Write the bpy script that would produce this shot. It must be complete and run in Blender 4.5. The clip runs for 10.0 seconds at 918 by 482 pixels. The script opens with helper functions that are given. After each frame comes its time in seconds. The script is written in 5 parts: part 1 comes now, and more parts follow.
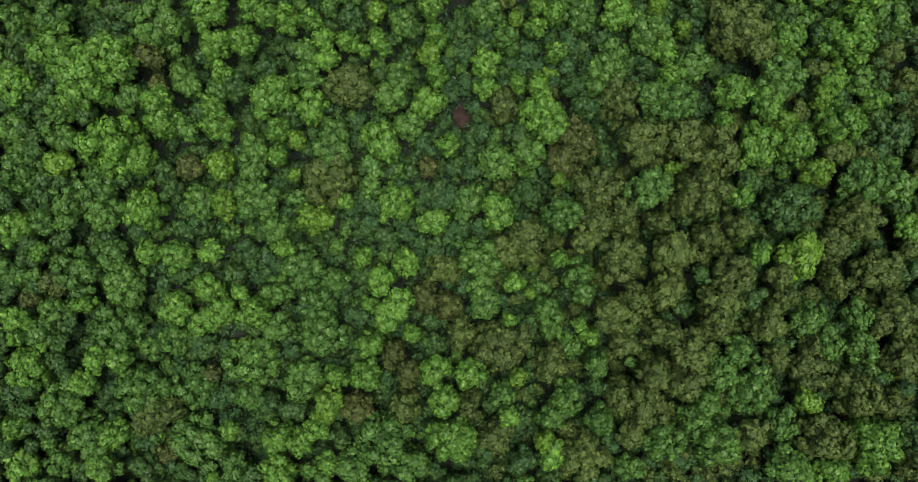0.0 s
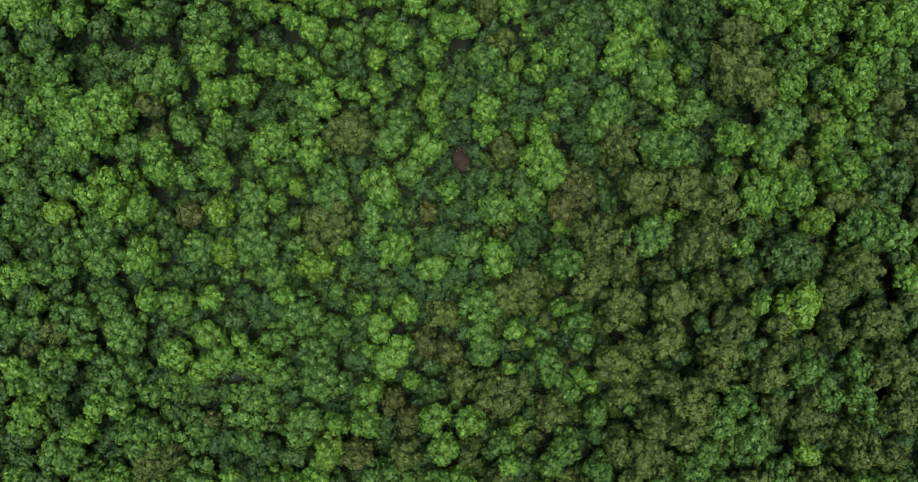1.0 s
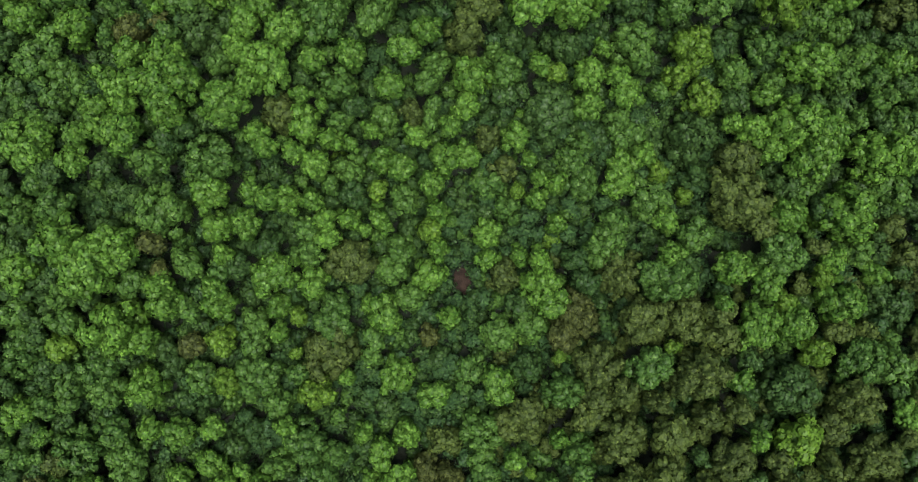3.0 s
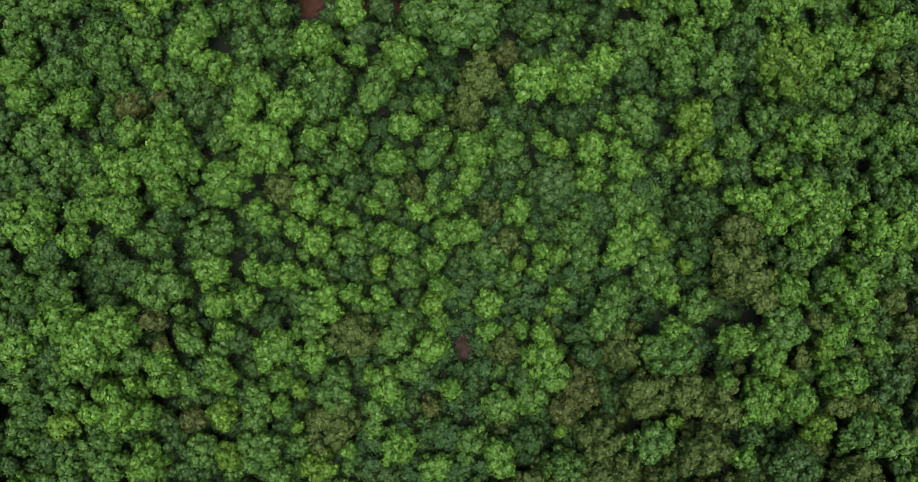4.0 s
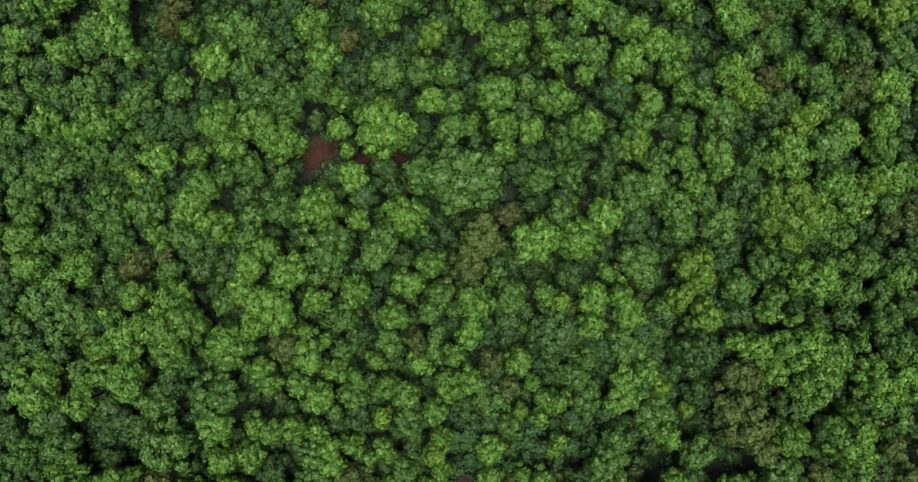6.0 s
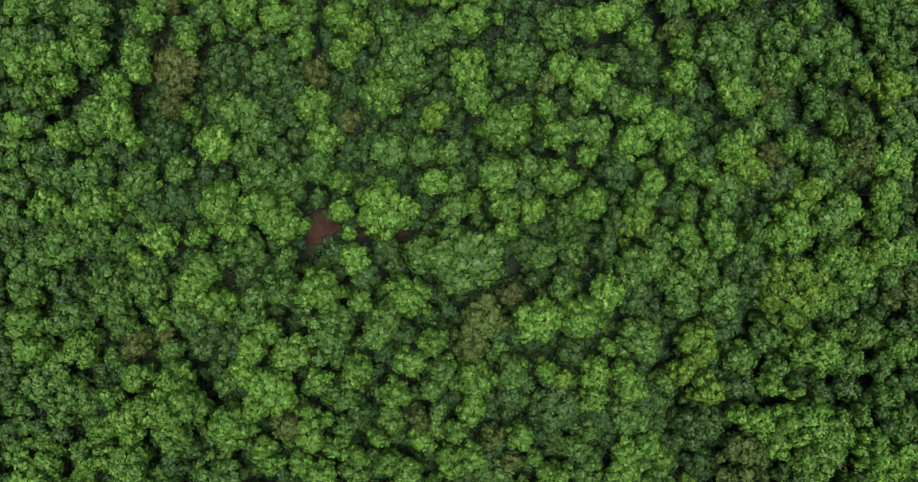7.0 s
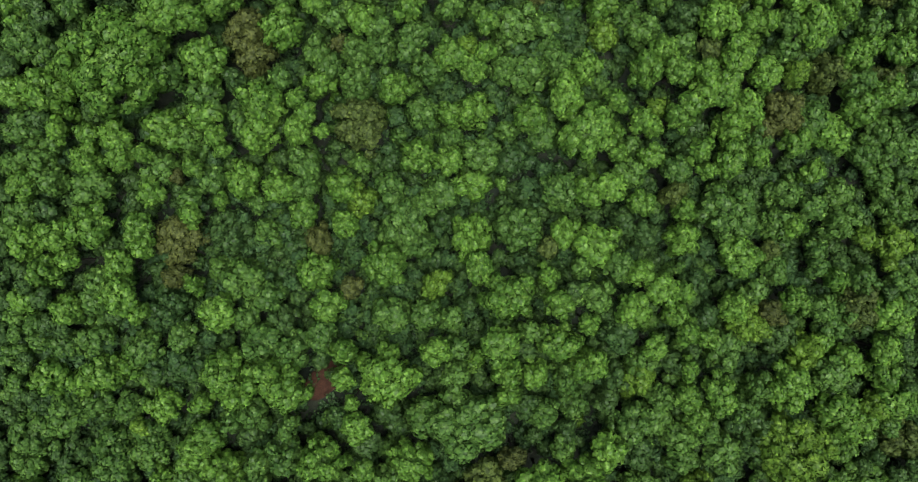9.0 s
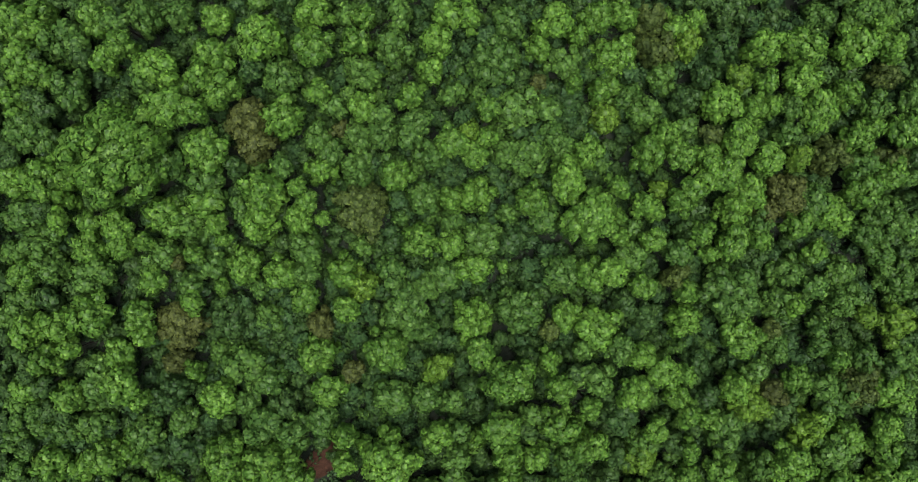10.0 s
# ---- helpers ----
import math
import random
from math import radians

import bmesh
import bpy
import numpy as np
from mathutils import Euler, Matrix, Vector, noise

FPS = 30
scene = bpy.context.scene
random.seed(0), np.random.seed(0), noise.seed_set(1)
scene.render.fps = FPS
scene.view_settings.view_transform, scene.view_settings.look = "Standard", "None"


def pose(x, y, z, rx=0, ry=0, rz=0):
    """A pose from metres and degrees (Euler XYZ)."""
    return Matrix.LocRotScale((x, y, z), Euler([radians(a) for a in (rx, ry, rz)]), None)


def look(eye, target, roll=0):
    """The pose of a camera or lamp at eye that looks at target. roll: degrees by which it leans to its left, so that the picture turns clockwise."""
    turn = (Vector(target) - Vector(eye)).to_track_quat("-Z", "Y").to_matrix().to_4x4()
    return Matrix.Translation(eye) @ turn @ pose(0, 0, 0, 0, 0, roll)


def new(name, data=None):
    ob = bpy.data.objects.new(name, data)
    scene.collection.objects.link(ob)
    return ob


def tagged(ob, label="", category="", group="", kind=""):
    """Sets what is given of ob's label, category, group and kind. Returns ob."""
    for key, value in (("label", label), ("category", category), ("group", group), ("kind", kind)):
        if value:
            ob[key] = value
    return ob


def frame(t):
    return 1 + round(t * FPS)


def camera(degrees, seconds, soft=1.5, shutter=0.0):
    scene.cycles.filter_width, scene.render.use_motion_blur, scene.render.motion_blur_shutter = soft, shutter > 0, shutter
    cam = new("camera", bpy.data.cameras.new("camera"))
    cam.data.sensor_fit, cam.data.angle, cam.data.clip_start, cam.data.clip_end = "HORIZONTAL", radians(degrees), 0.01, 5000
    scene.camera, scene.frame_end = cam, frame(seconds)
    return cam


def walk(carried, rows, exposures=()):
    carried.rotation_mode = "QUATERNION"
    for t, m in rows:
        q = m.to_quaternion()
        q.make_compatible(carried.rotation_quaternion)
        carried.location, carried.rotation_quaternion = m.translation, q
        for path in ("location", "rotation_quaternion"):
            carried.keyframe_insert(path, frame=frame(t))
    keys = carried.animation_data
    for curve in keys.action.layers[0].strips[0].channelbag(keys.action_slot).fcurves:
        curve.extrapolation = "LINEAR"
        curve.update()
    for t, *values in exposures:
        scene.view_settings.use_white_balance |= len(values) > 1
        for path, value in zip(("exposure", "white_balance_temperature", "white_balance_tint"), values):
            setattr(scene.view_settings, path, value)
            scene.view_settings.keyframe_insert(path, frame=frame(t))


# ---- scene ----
LENS = 62.31
cam = camera(LENS, 10.0, soft=0.95)
# seconds, place in metres, turn in degrees; the camera looks straight down and flies north (+y)
PATH = [
    (0.0, 0.023, -0.691, 125.628, 0.283, 0.088, 0.332),
    (0.5, -0.097, 3.351, 125.709, -0.088, 0.019, 0.373),
    (1.0, -0.122, 7.563, 125.790, -0.245, 0.029, 0.408),
    (1.5, -0.142, 12.084, 125.823, -0.315, 0.035, 0.419),
    (2.0, -0.220, 16.956, 125.847, -0.342, 0.042, 0.439),
    (2.5, -0.288, 22.119, 125.841, -0.319, 0.051, 0.424),
    (4.0, -0.709, 38.790, 125.956, -0.340, 0.064, 0.480),
    (4.5, -0.836, 44.646, 125.990, -0.383, 0.083, 0.538),
    (5.0, -0.911, 50.634, 126.060, -0.449, 0.120, 0.519),
    (5.5, -0.965, 56.681, 126.116, -0.551, 0.152, 0.527),
    (7.0, -1.490, 74.641, 125.986, -0.846, 0.151, 0.485),
    (7.5, -1.674, 80.976, 125.849, -1.018, 0.103, 0.576),
    (8.0, -1.850, 87.357, 125.728, -1.193, 0.114, 0.622),
    (8.5, -2.042, 93.760, 125.613, -1.383, 0.105, 0.646),
    (9.0, -2.211, 100.144, 125.464, -1.557, 0.099, 0.671),
    (9.5, -2.361, 106.423, 125.264, -1.678, 0.109, 0.685),
    (10.0, -2.506, 112.671, 125.054, -1.772, 0.134, 0.735),
]
walk(cam, [(t, pose(x, y, z, rx, ry, rz)) for t, x, y, z, rx, ry, rz in PATH])

# ---- light: a bright overcast sky with a broad, weak sun ----
SUN_UP, SUN_ROUND = 84.0, 150.0
world = bpy.data.worlds.new("overcast_sky")
scene.world = world
world.use_nodes = True
wn = world.node_tree.nodes
sky = wn.new("ShaderNodeTexSky")
sky.sky_type, sky.sun_disc = "NISHITA", False
sky.sun_elevation, sky.sun_rotation = radians(SUN_UP), radians(SUN_ROUND)
sky.air_density, sky.dust_density, sky.ozone_density = 1.1, 3.0, 1.2
wn["Background"].inputs["Strength"].default_value = 0.03
world.node_tree.links.new(sky.outputs["Color"], wn["Background"].inputs["Color"])
sun = new("sun", bpy.data.lights.new("sun", "SUN"))
sun.data.energy, sun.data.angle, sun.data.color = 1.35, radians(42), (1.0, 0.97, 0.96)
a, e = radians(SUN_ROUND), radians(SUN_UP)
sun.matrix_world = look((math.sin(a) * math.cos(e) * 200, math.cos(a) * math.cos(e) * 200, math.sin(e) * 200), (0, 0, 0))
scene.view_settings.exposure = 2.25

# ---- materials ----


def mixed(nodes, links, kind, fac, a, b):
    m = nodes.new("ShaderNodeMix")
    m.data_type, m.blend_type = "RGBA", kind
    for socket, value in ((m.inputs["Factor"], fac), (m.inputs["A"], a), (m.inputs["B"], b)):
        if isinstance(value, (int, float, tuple)):
            socket.default_value = value
        else:
            links.new(value, socket)
    return m.outputs["Result"]


def ramp(nodes, links, fac, *stops):
    r = nodes.new("ShaderNodeValToRGB")
    els = r.color_ramp.elements
    while len(els) < len(stops):
        els.new(0.5)
    for el, (at, colour) in zip(els, stops):
        el.position, el.color = at, (*colour, 1)
    links.new(fac, r.inputs["Fac"])
    return r.outputs["Color"]


def leaf_material(name, dull, fresh, tip, gloss=0.4, thin=0.22):
    """Leaves: colour differs from tree to tree, from bough to bough and from leaf to leaf; light shines through in part."""
    m = bpy.data.materials.new(name)
    m.use_nodes = True
    nodes, links = m.node_tree.nodes, m.node_tree.links
    bsdf, out = nodes["Principled BSDF"], nodes["Material Output"]
    tree, geo, tex = nodes.new("ShaderNodeObjectInfo"), nodes.new("ShaderNodeNewGeometry"), nodes.new("ShaderNodeTexCoord")
    base = ramp(nodes, links, tree.outputs["Random"], (0.0, dull), (0.55, tuple((p + q) / 2 for p, q in zip(dull, fresh))), (1.0, fresh))
    patch = nodes.new("ShaderNodeTexNoise")
    patch.inputs["Scale"].default_value, patch.inputs["Detail"].default_value = 1.1, 1.0
    links.new(tex.outputs["Object"], patch.inputs["Vector"])
    base = mixed(nodes, links, "MIX", ramp(nodes, links, patch.outputs["Fac"], (0.45, (0, 0, 0)), (0.7, (0.8, 0.8, 0.8))), base, (*tip, 1))
    # tone differs clump by clump, cooler where darker and warmer where lighter
    clump = nodes.new("ShaderNodeTexNoise")
    clump.inputs["Scale"].default_value, clump.inputs["Detail"].default_value = 2.4, 0.5
    links.new(tex.outputs["Object"], clump.inputs["Vector"])
    base = mixed(nodes, links, "MULTIPLY", 1.0, base, ramp(nodes, links, clump.outputs["Fac"], (0.32, (0.66, 0.68, 0.76)), (0.5, (0.98, 0.98, 1.03)), (0.68, (1.5, 1.43, 1.3))))
    # random tone leaf by leaf; the brightest few are painted sky glints
    leafy = ramp(nodes, links, geo.outputs["Random Per Island"], (0.0, (0.88, 0.89, 0.9)), (0.5, (0.98, 0.98, 0.98)), (0.88, (1.1, 1.09, 1.06)), (1.0, (1.55, 1.5, 1.42)))
    base = mixed(nodes, links, "MULTIPLY", 1.0, base, leafy)
    links.new(base, bsdf.inputs["Base Color"])
    bsdf.inputs["Roughness"].default_value = gloss
    bsdf.inputs["Specular IOR Level"].default_value = 0.12
    through_leaf, blend = nodes.new("ShaderNodeBsdfTranslucent"), nodes.new("ShaderNodeMixShader")
    links.new(mixed(nodes, links, "MULTIPLY", 1.0, base, (1.25, 1.2, 0.65, 1)), through_leaf.inputs["Color"])
    blend.inputs["Fac"].default_value = thin
    links.new(bsdf.outputs["BSDF"], blend.inputs[1])
    links.new(through_leaf.outputs["BSDF"], blend.inputs[2])
    links.new(blend.outputs["Shader"], out.inputs["Surface"])
    return m


def rough_material(name, dark, light, scale, detail, bump, rough=0.95):
    m = bpy.data.materials.new(name)
    m.use_nodes = True
    nodes, links = m.node_tree.nodes, m.node_tree.links
    bsdf, tex = nodes["Principled BSDF"], nodes.new("ShaderNodeTexCoord")
    broad, fine = nodes.new("ShaderNodeTexNoise"), nodes.new("ShaderNodeTexNoise")
    broad.inputs["Scale"].default_value, fine.inputs["Scale"].default_value = scale, detail
    fine.inputs["Detail"].default_value = 6.0
    for n in (broad, fine):
        links.new(tex.outputs["Object"], n.inputs["Vector"])
    colour = ramp(nodes, links, broad.outputs["Fac"], (0.35, dark), (0.65, light))
    grain = ramp(nodes, links, fine.outputs["Fac"], (0.3, (0.5, 0.5, 0.5)), (0.7, (1.3, 1.3, 1.3)))
    links.new(mixed(nodes, links, "MULTIPLY", 1.0, colour, grain), bsdf.inputs["Base Color"])
    bsdf.inputs["Roughness"].default_value, bsdf.inputs["Specular IOR Level"].default_value = rough, 0.1
    b = nodes.new("ShaderNodeBump")
    b.inputs["Strength"].default_value, b.inputs["Distance"].default_value = 0.8, bump
    links.new(fine.outputs["Fac"], b.inputs["Height"])
    links.new(b.outputs["Normal"], bsdf.inputs["Normal"])
    return m


LEAF = {
    "bright": leaf_material("bright_green_leaves", (0.047, 0.113, 0.0165), (0.08, 0.178, 0.025), (0.114, 0.214, 0.04)),
    "green": leaf_material("mid_green_leaves", (0.04, 0.094, 0.019), (0.062, 0.135, 0.025), (0.084, 0.16, 0.036)),
    "dark": leaf_material("dark_green_leaves", (0.027, 0.064, 0.017), (0.042, 0.087, 0.022), (0.055, 0.106, 0.03)),
    "olive": leaf_material("olive_leaves", (0.039, 0.063, 0.015), (0.062, 0.096, 0.021), (0.086, 0.124, 0.031), 0.6),
    "lime": leaf_material("yellow_green_leaves", (0.058, 0.12, 0.015), (0.088, 0.175, 0.022), (0.122, 0.212, 0.033)),
    "brown": leaf_material("brown_tinged_leaves", (0.044, 0.06, 0.016), (0.065, 0.084, 0.021), (0.084, 0.106, 0.029), 0.6),
}
# lower-storey leaves; the shade of the canopy gaps is put into their colour
SHRUB = leaf_material("gap_shade_shrub_leaves", (0.029, 0.068, 0.022), (0.038, 0.083, 0.027), (0.049, 0.098, 0.033))
BARK = rough_material("grey_brown_bark", (0.035, 0.031, 0.026), (0.075, 0.068, 0.058), 2.0, 14.0, 0.03)
# leaf litter, with the dark green shadow tone of the gaps painted in
LITTER = rough_material("gap_shade_leaf_litter", (0.013, 0.02, 0.013), (0.023, 0.028, 0.018), 0.5, 5.0, 0.06)
DARK_SOIL = rough_material("dark_brown_bare_soil", (0.019, 0.0135, 0.01), (0.038, 0.025, 0.018), 0.9, 6.0, 0.05)
SOIL = rough_material("red_brown_bare_soil", (0.024, 0.0125, 0.008), (0.06, 0.029, 0.018), 0.9, 6.0, 0.05)

# ---- the ground ----
SLOPE = (13.43, -5.80, 6.30, 1.64, -4.72, 3.67, -1.14, -3.93, 6.61, -2.62)
# hollows and ravines: place, depth, breadth
HOLLOWS = ((27, 35, 3.2, 11), (44, 53, 2.5, 8), (63, 60, 5.0, 7), (21, 131, 2.5, 6), (4, 108, 2.0, 6), (20, 71, 3.0, 5), (-4, 20, 3.0, 8), (-62, 130, -2.0, 20))


def ground_z(x, y):
    """The height of the hillside: a broad cubic surface, level beyond the wood."""
    u, v = np.clip(x / 60, -1.35, 1.35), np.clip((y - 54) / 72, -1.4, 1.4)
    terms = (1, u, v, u * u, u * v, v * v, u ** 3, u * u * v, u * v * v, v ** 3)
    dips = sum(d * np.exp(-((x - a) ** 2 + (y - b) ** 2) / (2 * r * r)) for a, b, d, r in HOLLOWS)
    return sum(k * term for k, term in zip(SLOPE, terms)) - 9.2 - dips


def make_ground():
    fine = np.arange(-100, 101, 2.0)
    xs = np.concatenate([[-4000, -1500, -600, -250, -140], fine, [140, 250, 600, 1500, 4000]])
    ys = np.concatenate([[-4000, -1500, -600, -250, -110], np.arange(-70, 191, 2.0), [240, 400, 900, 1800, 4000]])
    gx, gy = np.meshgrid(xs, ys)
    uneven = np.array([0.35 * noise.noise((x * 0.21, y * 0.21, 0)) for x, y in zip(gx.ravel(), gy.ravel())])
    co = np.stack([gx.ravel(), gy.ravel(), ground_z(gx, gy).ravel() + uneven], 1)
    n = len(xs)
    faces = [(r * n + c, r * n + c + 1, (r + 1) * n + c + 1, (r + 1) * n + c) for r in range(len(ys) - 1) for c in range(n - 1)]
    me = bpy.data.meshes.new("ground")
    me.from_pydata(co.tolist(), [], faces)
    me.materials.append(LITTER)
    me.shade_smooth()
    tagged(new("ground", me), "leaf litter under the trees, darkened with painted shade", "ground", kind="structure")


make_ground()


def bare_soil(label, x, y, long, wide, turn, earth):
    """An uneven, rounded patch of bare earth that lies on the hillside."""
    verts, faces, rings, sides = [], [], 6, 28
    for k in range(rings + 1):
        for q in range(sides):
            t = 2 * math.pi * q / sides
            edge = 1 + 0.22 * noise.noise((math.cos(t) * 1.7 + x, math.sin(t) * 1.7 + y, 3))
            u, v = math.cos(t) * long * edge * k / rings, math.sin(t) * wide * edge * k / rings
            px, py = x + u * math.cos(turn) - v * math.sin(turn), y + u * math.sin(turn) + v * math.cos(turn)
            lift = 0.42 - 0.16 * (k / rings) ** 4 + 0.06 * noise.noise((px * 1.3, py * 1.3, 1))
            verts.append((px, py, float(ground_z(px, py)) + lift))
            if k:
                a, b = (k - 1) * sides, (q + 1) % sides
                faces.append((a + q, a + b, a + sides + b, a + sides + q))
    me = bpy.data.meshes.new("bare_soil")
    me.from_pydata(verts, [], faces)
    me.materials.append(earth)
    me.shade_smooth()
    tagged(new("bare_soil", me), label, "bare soil", kind="structure")


bare_soil("bare red-brown earth on a track below the trees", -22.6, 75.4, 4.4, 2.2, 0.6, SOIL)
bare_soil("bare red-brown earth on a track below the trees", -14.0, 74.6, 4.6, 1.3, 0.00, SOIL)
bare_soil("bare dark brown earth in a small clearing", 0.1, 20.2, 1.4, 2.3, 0.10, DARK_SOIL)

# ---- tree meshes, shared by the trees of one size and leaf ----
# leaf length and width, radius of a tuft of leaves, leaves to a tuft, flare of the leaves, height of the dome, size of the boughs
HABIT = {
    "bright": (0.33, 0.29, 0.36, 10, 0.22, 1.0, 1.0),
    "green": (0.31, 0.28, 0.35, 10, 0.22, 1.0, 1.0),
    "dark": (0.3, 0.27, 0.34, 10, 0.22, 1.0, 0.95),
    "olive": (0.38, 0.24, 0.36, 10, 0.26, 1.08, 1.0),
    "lime": (0.4, 0.24, 0.37, 10, 0.26, 1.0, 1.0),
    "brown": (0.34, 0.24, 0.36, 9, 0.3, 1.0, 0.95),
}
SIZES = {"small": 1.6, "middle": 2.6, "large": 4.2, "giant": 6.6}
TALL = {"small": 1.7, "middle": 1.55, "large": 1.25, "giant": 0.95}
BOUGHS_OF = {"small": 9, "middle": 17, "large": 34, "giant": 72}


def ball(level):
    """The corners of each face of a unit ball."""
    bm = bmesh.new()
    bmesh.ops.create_icosphere(bm, subdivisions=level, radius=1.0)
    faces = np.array([[v.co[:] for v in f.verts] for f in bm.faces])
    bm.free()
    return faces


BALLS = {level: ball(level) for level in (1, 2)}


def unit(v):
    return v / np.maximum(np.linalg.norm(v, axis=-1, keepdims=True), 1e-9)


def mesh_of(name, verts, faces, material, normals=None):
    me = bpy.data.meshes.new(name)
    me.vertices.add(len(verts))
    me.vertices.foreach_set("co", verts.astype(np.float32).ravel())
    me.loops.add(faces.size)
    me.loops.foreach_set("vertex_index", faces.astype(np.int32).ravel())
    me.polygons.add(len(faces))
    me.polygons.foreach_set("loop_start", np.arange(0, faces.size, faces.shape[1], dtype=np.int32))
    me.update(calc_edges=True)
    me.validate()
    if normals is not None:
        me.shade_smooth()
        me.normals_split_custom_set_from_vertices(normals.tolist())
    me.materials.append(material)
    return me


def leaves_at(rng, places, facing, length, width, outward=0.0):
    """A folded, pointed leaf spray at each place, its upper side towards facing, its tip outward."""
    n = len(places)
    along = rng.normal(size=(n, 3)) + outward
    along -= facing * (along * facing).sum(1, keepdims=True)
    along = unit(along)
    across = np.cross(facing, along)
    size = rng.uniform(0.65, 1.3, (n, 1))
    l, w = along * length * size, across * width * size * 0.5
    lift = facing * width * 0.28 * size
    quad = np.stack([places - l * 0.5, places + l * 0.05 - w + lift, places + l * 0.5 - lift * 0.6, places + l * 0.05 + w + lift], 1)
    first = np.arange(n)[:, None] * 4
    return quad.reshape(-1, 3), np.concatenate([first + [0, 1, 2], first + [0, 2, 3]])


def small_leaves(rng, places, facing, length, width, outward):
    """A small pointed leaf at each place, its upper side towards facing, its tip outward."""
    n = len(places)
    along = rng.normal(size=(n, 3)) + outward
    along = unit(along - facing * (along * facing).sum(1, keepdims=True))
    across = np.cross(facing, along)
    size = rng.uniform(0.7, 1.35, (n, 1))
    l, w = along * length * size, across * width * size * 0.5
    return np.stack([places - l * 0.4 - w, places + l * 0.6, places - l * 0.4 + w], 1).reshape(-1, 3)


def crown_shape(rng, R, tall, nb, bough, tuft, per_tuft, leaf, flare, spacing=1.4, backing=2):
    """A crown: boughs in a dome, each a rounded cushion of leafy tufts with clefts between; corners and their normals."""
    q = np.arange(nb) + rng.uniform(0.2, 0.8, nb)
    high = 1 - 1.22 * q / nb
    spin = q * 2.39996 + rng.uniform(-0.5, 0.5, nb)
    way = unit(np.stack([np.sqrt(1 - high ** 2) * np.cos(spin), np.sqrt(1 - high ** 2) * np.sin(spin), high], 1) + rng.normal(size=(nb, 3)) * 0.12)
    rb = R * bough * 1.2 / math.sqrt(nb) * rng.uniform(0.75, 1.2, nb)
    rb = np.minimum(rb, 0.6 * R)
    # the outline swells and shrinks
    round_ = np.arctan2(way[:, 1], way[:, 0])
    swell = 1 + sum(rng.uniform(0.3, 1.0) * most * np.cos(k * round_ + rng.uniform(0, 6.3)) for k, most in ((1, 0.06), (2, 0.1), (3, 0.11), (5, 0.07)))
    centre = way * ((R * swell - rb * 0.85) * rng.uniform(0.84, 1.1, nb))[:, None] * (1, 1, tall)
    # a core holds the boughs together
    centre, rb, way = np.vstack([centre, (0, 0, 0)]), np.append(rb, R * 0.66), np.vstack([way, (0, 0, 1)])

    def open_air(p, own, deep):
        far = np.linalg.norm((p[:, None] - centre[None]) / (1, 1, 1), axis=2) / rb[None]
        far[np.arange(len(p)), own] = 9
        return far.min(1) > deep

    tufts, lie, own = [], [], []
    for k in range(nb + 1):
        n = max(int(4 * math.pi * (rb[k] / (tuft * spacing)) ** 2 * 0.8), 6)
        i = np.arange(n) + 0.5
        up = 1 - 2 * i / n
        d = np.stack([np.sqrt(1 - up ** 2) * np.cos(i * 2.39996), np.sqrt(1 - up ** 2) * np.sin(i * 2.39996), up], 1)
        d = unit(d + rng.normal(size=d.shape) * 0.14)
        d = d[(d @ unit(way[k] + (0, 0, 0.45)) > -0.25)]
        tufts.append(centre[k] + d * rb[k] * rng.uniform(0.84, 1.12, (len(d), 1)))
        lie.append(d)
        own.append(np.full(len(d), k))
    tufts, lie, own = np.concatenate(tufts), np.concatenate(lie), np.concatenate(own)
    keep = open_air(tufts, own, 0.86)
    tufts, lie, own = tufts[keep], lie[keep], own[keep]
    per = rng.poisson(per_tuft, len(tufts)) + 2
    which = np.repeat(np.arange(len(tufts)), per)
    d = unit(rng.normal(size=(len(which), 3)) + lie[which] * 1.2 + (0, 0, 0.2))
    at = tufts[which] + d * tuft * rng.uniform(0.6, 1.1, (len(which), 1)) * rng.uniform(0.7, 1.3, (len(tufts), 1))[which]
    facing = unit(d * 0.7 + lie[which] * 0.5 + np.array((0, 0, 0.1)) + rng.normal(size=d.shape) * flare)
    facing[facing[:, 2] < -0.3] *= -1
    v1 = small_leaves(rng, at, facing, leaf[0], leaf[1], (d + lie[which] * 0.6) * 2.2)
    n1 = np.repeat(unit(facing * 0.4 + lie[which] * 0.6 + unit(at / (1, 1, tall)) * 0.3), 3, axis=0)
    # the close inner foliage of each bough
    v2, n2 = [], []
    for k in range(nb + 1):
        tri = BALLS[backing] * rb[k] * 0.82 + centre[k]
        mid = tri.mean(1)
        ok = open_air(mid, np.full(len(mid), k), 0.7) & (mid[:, 2] > -0.35 * R * tall)
        tri, mid = tri[ok], mid[ok]
        out = unit(mid - centre[k])
        tri = mid[:, None] + (tri - mid[:, None]) * rng.uniform(1.1, 1.45, (len(tri), 1, 1)) + rng.normal(size=tri.shape) * rb[k] * 0.07
        v2.append(tri.reshape(-1, 3))
        n2.append(np.repeat(out, 3, axis=0))
    verts, normals = np.concatenate([v1] + v2), np.concatenate([n1] + n2)
    return verts, np.arange(len(verts)).reshape(-1, 3), normals


